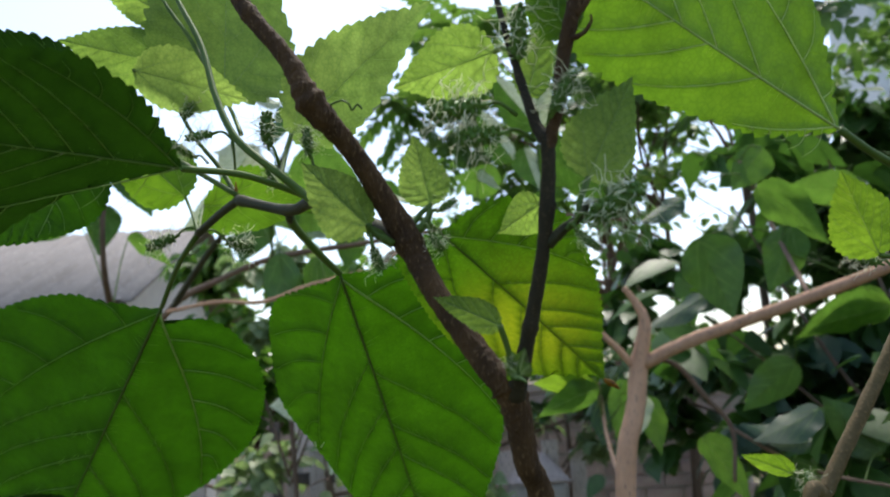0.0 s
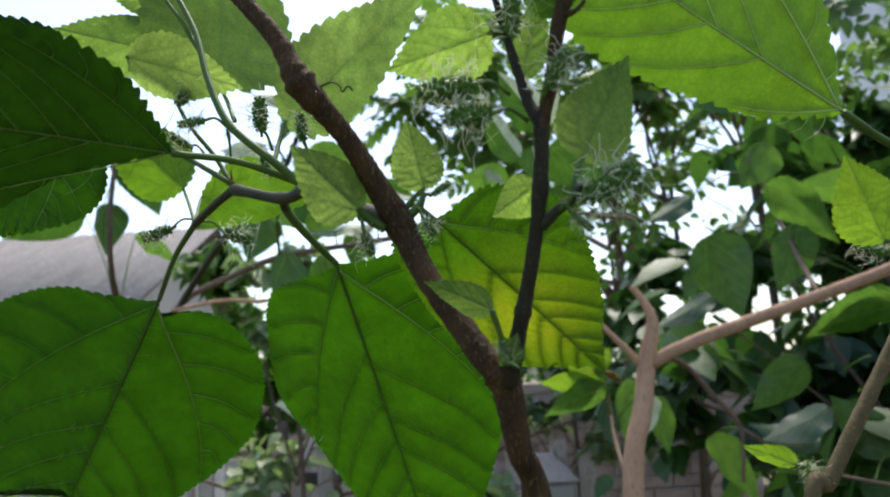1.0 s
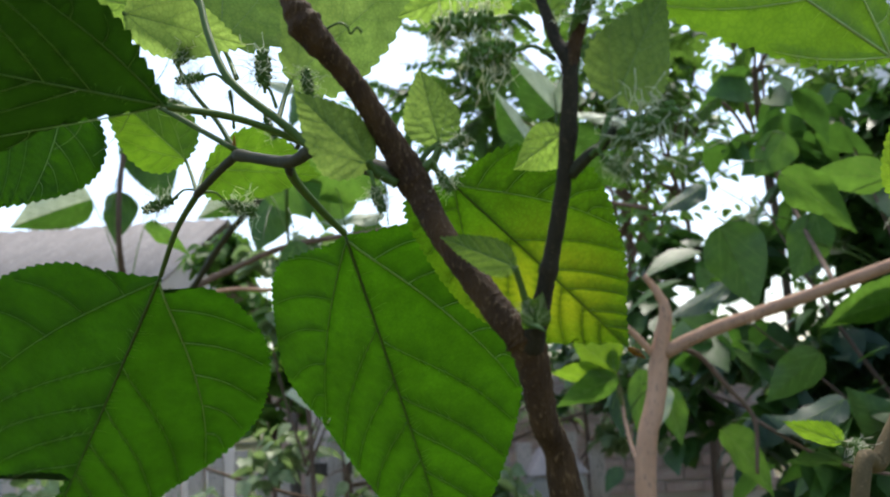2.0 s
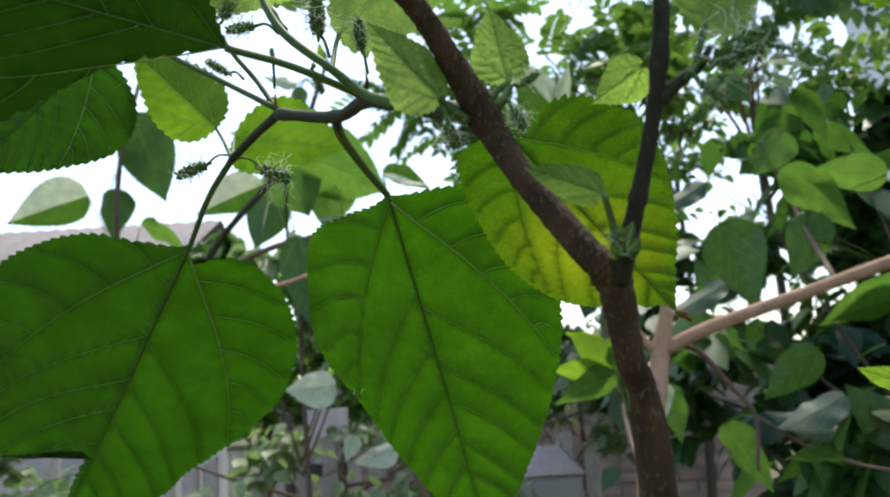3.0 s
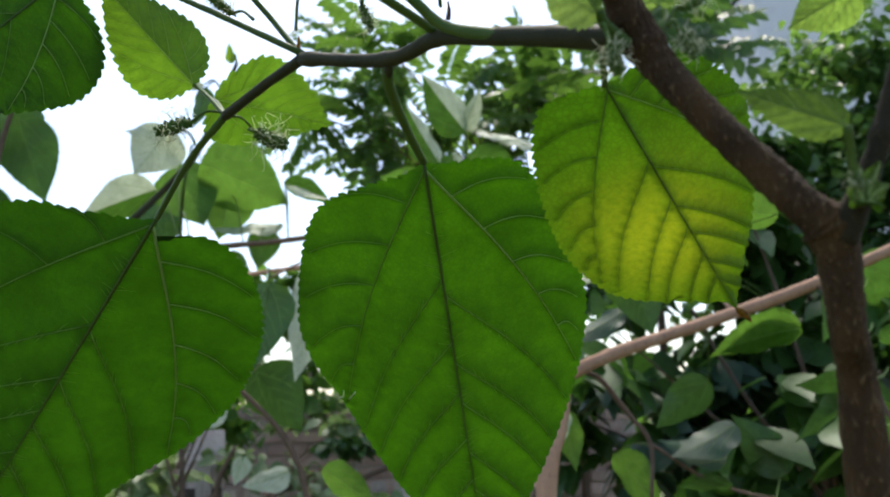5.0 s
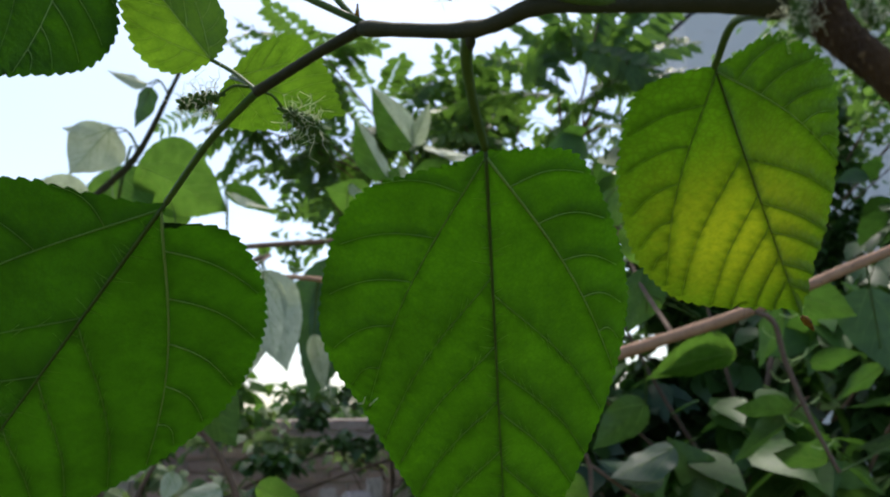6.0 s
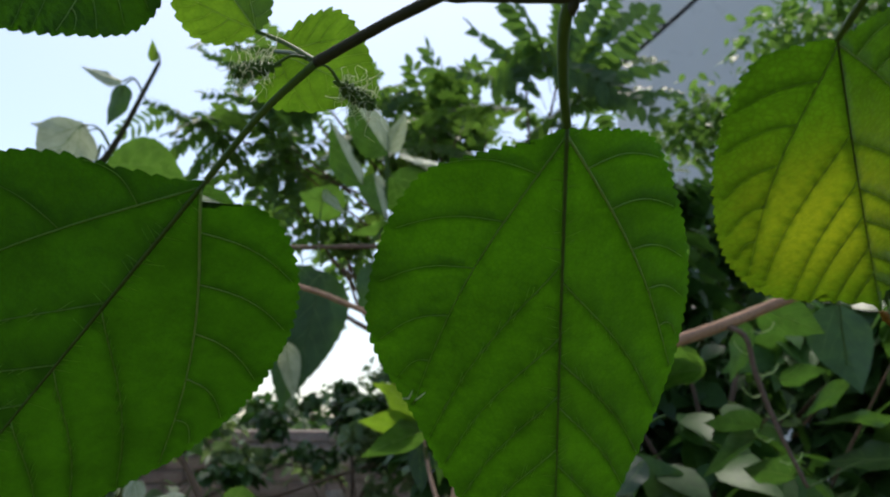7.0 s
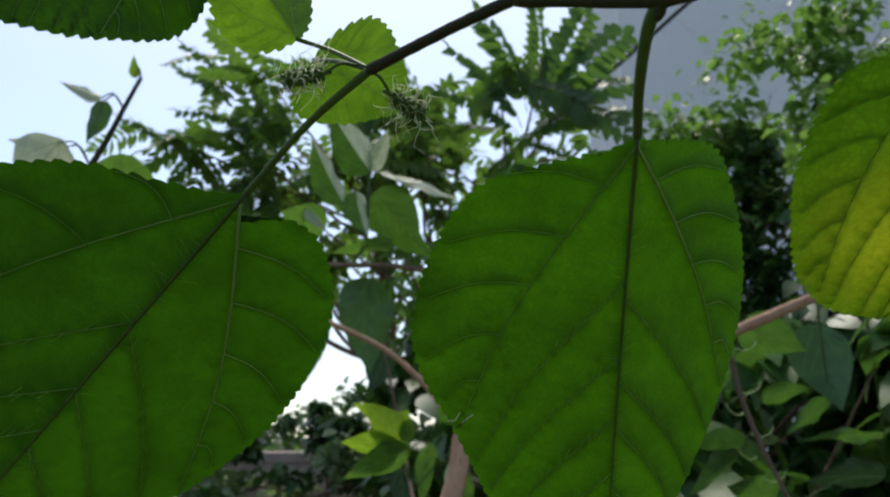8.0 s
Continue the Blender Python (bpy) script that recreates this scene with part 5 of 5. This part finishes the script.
leaf_l = leaf(B, (-0.1360, 0.4500, 1.4480), (-0.2568, 0.5908, 1.3141), (0.1865, 0.7562, 0.6272), 0, LEAF_DEEP_SHADED,
              ((0, 0), (0.03, 0.03), (0.075, 0.10), (0.115, 0.17), (0.165, 0.235), (0.23, 0.295), (0.31, 0.352), (0.40, 0.40), (0.52, 0.435), (0.66, 0.43), (0.80, 0.37), (0.92, 0.27), (0.955, 0.225), (0.86, 0.145), (0.81, 0.10), (0.745, 0.025), (0.80, 0.02), (0.90, 0.02), (1.02, 0)),
              ((0, 0), (0.045, 0.022), (0.01, 0.068), (0.008, 0.122), (0.045, 0.18), (0.11, 0.24), (0.21, 0.292), (0.32, 0.32), (0.43, 0.33), (0.545, 0.306), (0.645, 0.264), (0.75, 0.218), (0.86, 0.19), (0.95, 0.09), (1.02, 0)),
              quilt=0.0014, fold=(0.222, 0.50), notched=True, droop=0.03, teeth=60, tooth=0.0058, pairs=5, vein=0.0014, seed=2, rings=16, ladder=True, label="broad heart-shaped deep green leaf with a torn edge")
petiole(leaf_l, [(-0.1035, 0.4063, 1.4760, 0.0015), (-0.1192, 0.4242, 1.4643, 0.0013), (-0.1360, 0.4500, 1.4480, 0.0012)])
leaf_y = leaf(B, (0.0095, 0.3110, 1.4510), (0.0750, 0.3840, 1.3990), (-0.0958, 0.6331, 0.7681), 0, LEAF_YELLOW,
              ((0, 0), (-0.01, 0.075), (-0.01, 0.155), (0.06, 0.215), (0.19, 0.27), (0.34, 0.315), (0.50, 0.34), (0.64, 0.328), (0.75, 0.285), (0.82, 0.21), (0.87, 0.105), (0.92, 0.02), (0.955, 0)),
              ((0, 0), (0.02, 0.045), (0.03, 0.123), (0.073, 0.198), (0.184, 0.26), (0.322, 0.302), (0.443, 0.284), (0.60, 0.226), (0.722, 0.164), (0.832, 0.081), (0.93, 0.02), (0.955, 0)),
              quilt=0.0016, fold=0.315, droop=0.04, teeth=42, tooth=0.009, pairs=5, vein=0.0005, seed=3, rings=14, ladder=True, label="yellowing toothed leaf with a scorched brown tip")
co = np.array([v.co for v in leaf_y.data.vertices])
reach = co[:, 1].max()
pale = np.exp(-((co[:, 1] / reach - 0.60) / 0.25) ** 2) * np.exp(-((co[:, 0] / (0.35 * reach) + 0.25) / 0.60) ** 2)
leaf_y.data.attributes.new("faded", "FLOAT", "POINT").data.foreach_set("value", pale.astype(np.float32))
petiole(leaf_y, [(0.0000, 0.2700, 1.4430, 0.0011), (0.0030, 0.2900, 1.4520, 0.0010), (0.0095, 0.3110, 1.4510, 0.0009)])
leaf_ul = leaf(B, (-0.0680, 0.2752, 1.4688), (-0.1162, 0.2053, 1.4633), (-0.4738, 0.2597, 0.8415), 0, LEAF_MATURE_SHADED,
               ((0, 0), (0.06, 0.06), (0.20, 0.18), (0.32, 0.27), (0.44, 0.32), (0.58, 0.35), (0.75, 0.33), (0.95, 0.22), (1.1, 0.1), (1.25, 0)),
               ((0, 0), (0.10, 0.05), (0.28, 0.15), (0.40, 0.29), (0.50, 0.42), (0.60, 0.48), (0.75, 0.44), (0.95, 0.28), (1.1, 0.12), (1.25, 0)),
               quilt=0.0008, fold=0.06, droop=0.02, teeth=24, tooth=0.018, vein=0.0006, seed=4, rings=12, ladder=True, label="large mature green leaf with shade put into its colour")
petiole(leaf_ul, [(-0.0348, 0.3142, 1.4666, 0.0013), (-0.0544, 0.3000, 1.4723, 0.0012), (-0.0680, 0.2752, 1.4688, 0.0011)])
leaf_u2 = leaf(B, (-0.1664, 0.4150, 1.5340), (-0.2159, 0.4000, 1.4719), (0.0610, 0.9, 0.42), 0.072, LEAF_DEEP, OVATE, quilt=0.0008, teeth=30, tooth=0.012, vein=0.0008, seed=5, rings=12)
petiole(leaf_u2, [(-0.0731, 0.3615, 1.4811, 0.0012), (-0.0990, 0.3760, 1.4997, 0.0011), (-0.1270, 0.3920, 1.5198, 0.0011), (-0.1492, 0.4050, 1.5385, 0.001), (-0.1600, 0.4120, 1.5410, 0.001), (-0.1664, 0.4150, 1.5340, 0.001)])
leaf_ur = leaf(B, (0.1328, 0.2724, 1.4676), (0.0403, 0.2332, 1.5165), (-0.2279, 0.9231, 0.3098), 0, LEAF_BRIGHT,
               ((0, 0), (0.02, 0.03), (0.06, 0.08), (0.10, 0.13), (0.20, 0.24), (0.40, 0.34), (0.60, 0.32), (0.80, 0.22), (0.95, 0.1), (1.08, 0)),
               ((0, 0), (0.03, 0.03), (0.08, 0.055), (0.19, 0.12), (0.35, 0.16), (0.50, 0.19), (0.65, 0.205), (0.78, 0.19), (0.95, 0.1), (1.08, 0)),
               quilt=0.0008, fold=0.15, droop=0.04, teeth=28, tooth=0.013, vein=0.0007, seed=6, rings=12, ladder=True, label="large bright green backlit leaf with pale veins")
petiole(leaf_ur, [(0.1790, 0.2870, 1.4470, 0.0014), (0.1503, 0.2801, 1.4584, 0.0013), (0.1328, 0.2724, 1.4676, 0.0012)])


def young(base, tip, normal, width, mat, stalk, seed, label="pale young leaf lit from behind", fold=0.15):
    ob = leaf(B, base, tip, normal, width, mat, OVATE, fold=fold, droop=0.06, teeth=17, tooth=0.02, pairs=5, rings=8, vein=0.00027, seed=seed, quilt=0.0004, label=label)
    mid = [(a + b) / 2 for a, b in zip(base, stalk)]
    petiole(ob, [(*stalk, 0.0009), (mid[0], mid[1], mid[2] + 0.001, 0.0008), (*base, 0.0008)])
    return ob


young((-0.1078, 0.3000, 1.5007), (-0.1550, 0.2850, 1.5263), (-0.3434, 0.6596, 0.6191), 0.0279, LEAF_MATURE_SHADED, (-0.0986, 0.3120, 1.4938), 10, "dark green leaf with a toothed edge")
young((-0.1068, 0.3720, 1.5451), (-0.1507, 0.3650, 1.5555), (-0.2725, 0.8910, 0.25), 0.0266, LEAF_YOUNG, (-0.1023, 0.3735, 1.5354), 11)
young((-0.1048, 0.3720, 1.5666), (-0.1361, 0.3650, 1.5840), (-0.27, 0.89, 0.25), 0.0190, LEAF_YOUNG, (-0.1010, 0.3740, 1.5566), 25)
young((-0.1051, 0.3315, 1.5257), (-0.0611, 0.3360, 1.5125), (0.1, 0.85, 0.5), 0.0257, LEAF_PALE, (-0.1063, 0.3735, 1.5449), 12)
young((-0.0753, 0.3500, 1.5194), (-0.0804, 0.3750, 1.6159), (-0.5033, 0.8202, -0.2721), 0.0640, LEAF_YOUNG, (-0.0605, 0.3180, 1.4930), 13)
young((-0.0449, 0.3309, 1.4958), (0.0073, 0.3637, 1.5621), (-0.6959, 0.6869, 0.2092), 0.037, LEAF_PALE, (-0.0437, 0.3054, 1.4731), 14)
young((0.0300, 0.2620, 1.4950), (-0.0012, 0.2720, 1.4897), (0.1, 0.85, 0.5), 0.0230, LEAF_YOUNG, (0.0318, 0.2275, 1.4810), 15)
young((0.0083, 0.2667, 1.4506), (0.0039, 0.2657, 1.4717), (-0.1658, 0.9861, 0.0090), 0.0155, LEAF_PALE, (0.0020, 0.2600, 1.4420), 16)
young((-0.0088, 0.2549, 1.4425), (-0.0264, 0.2447, 1.4593), (-0.5503, 0.8319, -0.0713), 0.0198, LEAF_PALE, (-0.0030, 0.2600, 1.4380), 17)
young((0.0487, 0.2280, 1.4461), (0.0621, 0.2310, 1.4725), (-0.15, 0.95, 0.2), 0.0198, LEAF_PALE, (0.0440, 0.2230, 1.4340), 18, fold=0.22)
young((0.0471, 0.2260, 1.4833), (0.0366, 0.2220, 1.5006), (0.1, 0.9, 0.3), 0.0142, LEAF_BRIGHT, (0.0438, 0.2255, 1.4788), 26, "green young leaf shading the top of the side shoot")
young((0.0370, 0.2450, 1.4743), (0.0445, 0.2500, 1.5011), (-0.1, 0.95, 0.2), 0.0111, LEAF_YOUNG, (0.0372, 0.2285, 1.4638), 27)
young((0.0382, 0.2418, 1.4437), (0.0269, 0.2490, 1.4375), (0.4356, 0.8716, 0.2250), 0.0118, LEAF_YOUNG, (0.0380, 0.2260, 1.4400), 19)
young((0.0245, 0.2300, 1.4110), (0.0088, 0.2371, 1.4199), (-0.2, 0.85, 0.45), 0.0082, LEAF_YOUNG, (0.0275, 0.2345, 1.3990), 20, "small green leaf in front of the main stem")
young((-0.1216, 0.4440, 1.5031), (-0.1565, 0.4250, 1.5385), (-0.35, 0.85, 0.35), 0.0370, LEAF_BRIGHT, (-0.1035, 0.4063, 1.4760), 21, "folded bright green young leaf", fold=0.45)
young((-0.1148, 0.4520, 1.5001), (-0.0678, 0.5020, 1.5090), (-0.2, 0.65, 0.75), 0.0480, LEAF_BRIGHT, (-0.1035, 0.4063, 1.4760), 22, "bright green young leaf, nearly level")
young((0.1455, 0.2850, 1.4303), (0.1344, 0.2800, 1.4568), (0.1, 0.9, 0.4), 0.0215, LEAF_LIME, (0.1600, 0.2875, 1.4260), 23, "bright lime-green young leaf")
young((0.1109, 0.2850, 1.3664), (0.0959, 0.2850, 1.3734), (-0.1, 0.6, 0.75), 0.0085, LEAF_LIME, (0.1180, 0.2799, 1.3623), 24, "tiny lime-green leaf beside a bud")

FORK = (0.0285, 0.2335, 1.3990)
for k, tip in enumerate(((0.0268, 0.2322, 1.4050), (0.0302, 0.2312, 1.4055), (0.0258, 0.2325, 1.4015), (0.0316, 0.2315, 1.4015), (0.0290, 0.2303, 1.3975))):
    young(FORK, tip, (-0.3, 0.9, 0.3 - 0.1 * k), 0.005, LEAF_BRIGHT, (0.0280, 0.2380, 1.3965), 30 + k, "tiny green leaf sprouting from the fork", fold=0.3)

# catkins, spurs and a tendril
catkin((-0.0688, 0.3095, 1.4909), (-0.0774, 0.3073, 1.4891), 0, (-0.0611, 0.3104, 1.4882))
catkin((-0.0470, 0.3015, 1.4833), (-0.0467, 0.2979, 1.4938), 1, (-0.0443, 0.3061, 1.4772))
catkin((-0.0745, 0.3603, 1.5001), (-0.0746, 0.3583, 1.5046), 2, (-0.0756, 0.3669, 1.4915))
catkin((-0.0351, 0.3136, 1.4825), (-0.0355, 0.3095, 1.4913), 0, (-0.0336, 0.3150, 1.4746))
catkin((-0.0880, 0.3412, 1.5093), (-0.0829, 0.3396, 1.5177), 1, (-0.0915, 0.3449, 1.5112))
catkin((-0.0547, 0.3324, 1.4838), (-0.0516, 0.3357, 1.4768), 2, (-0.0530, 0.3283, 1.4837))
catkin((-0.1166, 0.4128, 1.4761), (-0.1291, 0.4103, 1.4711), 0, (-0.1063, 0.4115, 1.4796))
catkin((-0.0941, 0.4193, 1.4745), (-0.0820, 0.4232, 1.4701), 1, (-0.1023, 0.4128, 1.4787))
catkin((-0.0987, 0.3852, 1.5062), (-0.1067, 0.3809, 1.5108), 2, (-0.0906, 0.3784, 1.5008))
catkin((0.0234, 0.2250, 1.4657), (0.0096, 0.2254, 1.4646), 0, (0.0322, 0.2266, 1.4629))
catkin((0.0274, 0.2243, 1.4579), (0.0164, 0.2248, 1.4573), 1, (0.0362, 0.2264, 1.4559))
catkin((0.0335, 0.2273, 1.4779), (0.0341, 0.2217, 1.4905), 2, (0.0333, 0.2278, 1.4740))
catkin((0.0404, 0.2181, 1.4607), (0.0452, 0.2144, 1.4689), 0, (0.0392, 0.2220, 1.4587))
catkin((0.0475, 0.2201, 1.4346), (0.0590, 0.2168, 1.4402), 1, (0.0429, 0.2221, 1.4331))
catkin((0.0441, 0.2212, 1.4315), (0.0488, 0.2213, 1.4271), 2, (0.0416, 0.2224, 1.4324))
catkin((0.0109, 0.2595, 1.4471), (0.0158, 0.2589, 1.4502), 0, (0.0068, 0.2592, 1.4431))
catkin((0.0081, 0.2558, 1.4400), (0.0111, 0.2569, 1.4349), 1, (0.0059, 0.2574, 1.4418))
catkin((0.0270, 0.2325, 1.4010), (0.0258, 0.2318, 1.4035), 1, FORK)
catkin((-0.0079, 0.2533, 1.4364), (-0.0061, 0.2545, 1.4301), 1, (-0.0094, 0.2544, 1.4402))
catkin((0.1132, 0.2804, 1.3606), (0.1133, 0.2812, 1.3680), 2, (0.1152, 0.2805, 1.3584))
catkin((0.1924, 0.3813, 1.4401), (0.1820, 0.3855, 1.4455), 0, (0.1966, 0.3794, 1.4383))
limb("spur", B, [(0.0374, 0.2264, 1.4297, 0.0015), (0.0411, 0.2244, 1.4329, 0.0013), (0.0452, 0.2223, 1.4354, 0.0010), (0.0475, 0.2222, 1.4394, 0.0007)], OLIVE_STEM, 8, 0.05)
limb("spur", B, [(0.0042, 0.2594, 1.4416, 0.0014), (0.0070, 0.2609, 1.4446, 0.0012), (0.0082, 0.2642, 1.4485, 0.0009)], GREEN_STEM, 8, 0.05)
limb("spur", B, [(-0.0027, 0.2576, 1.4379, 0.0014), (-0.0079, 0.2554, 1.4411, 0.0012), (-0.0092, 0.2538, 1.4432, 0.0009)], GREEN_STEM, 8, 0.05)
limb("tendril", B, [(-0.0179, 0.2473, 1.4761, 0.0003), (-0.0145, 0.2463, 1.4770, 0.0003), (-0.0123, 0.2460, 1.4759, 0.0003), (-0.0115, 0.2467, 1.4742, 0.0003), (-0.0099, 0.2464, 1.4756, 0.0003), (-0.0087, 0.2470, 1.4744, 0.0002)], GREEN_STEM, 8, 0.05)

# scorched tip of the yellowing leaf, bristles on the large leaf's edge
ln = (Vector((0.0750, 0.3840, 1.3990)) - Vector((0.0095, 0.3110, 1.4510))).length
v, f = tube(spline([(0, 0.955 * ln, -0.037 * ln, 0.0008), (0.0010, 0.98 * ln, -0.040 * ln, 0.0013), (0.0016, 1.005 * ln, -0.043 * ln, 0.0010), (0.0020, 1.03 * ln, -0.048 * ln, 0.0003)], 3), 6, 0.2, np.random.default_rng(5))
mesh_object("scorched_tip", v, f, SCAR, leaf_y, label="crisp brown scorched tip")
for dx, dy in ((0.0, 0.0), (0.0025, 0.001)):
    v, f = tube(np.array([(-0.0525 + dx, 0.1075 + dy, 0.0215, 0.0004), (-0.0505 + dx, 0.1055 + dy, 0.0185, 0.0004), (-0.0490 + dx * 1.8, 0.1010 + dy, 0.0165, 0.0002)]), 5)
    mesh_object("bristle", v, f, STYLE, leaf_c)
# buds at the nodes and withered stubs on the side shoot
limb("bud", B, [(-0.0330, 0.3050, 1.4660, 0.0007), (-0.0327, 0.3045, 1.4685, 0.0005), (-0.0330, 0.3040, 1.4705, 0.0001)], BARK, 7, 0.05)
limb("bud", B, [(-0.0745, 0.3630, 1.4815, 0.0008), (-0.0744, 0.3628, 1.4845, 0.0007), (-0.0744, 0.3624, 1.4875, 0.0001)], SCAR, 7, 0.05)
limb("bud", B, [(-0.0472, 0.3336, 1.4655, 0.0013), (-0.0470, 0.3350, 1.4640, 0.0014), (-0.0466, 0.3365, 1.4628, 0.0004)], OLIVE_STEM, 7, 0.05)

limb("withered_stalk", B, [(0.0475, 0.2185, 1.4850, 0.0012), (0.0505, 0.2180, 1.4880, 0.0008), (0.0520, 0.2178, 1.4905, 0.0005), (0.0515, 0.2176, 1.4930, 0.0002)], BARK, 7, 0.15)
limb("withered_stalk", B, [(0.0460, 0.2190, 1.4790, 0.0009), (0.0490, 0.2182, 1.4800, 0.0006), (0.0510, 0.2180, 1.4825, 0.0004), (0.0512, 0.2178, 1.4845, 0.0002)], BARK, 7, 0.15)
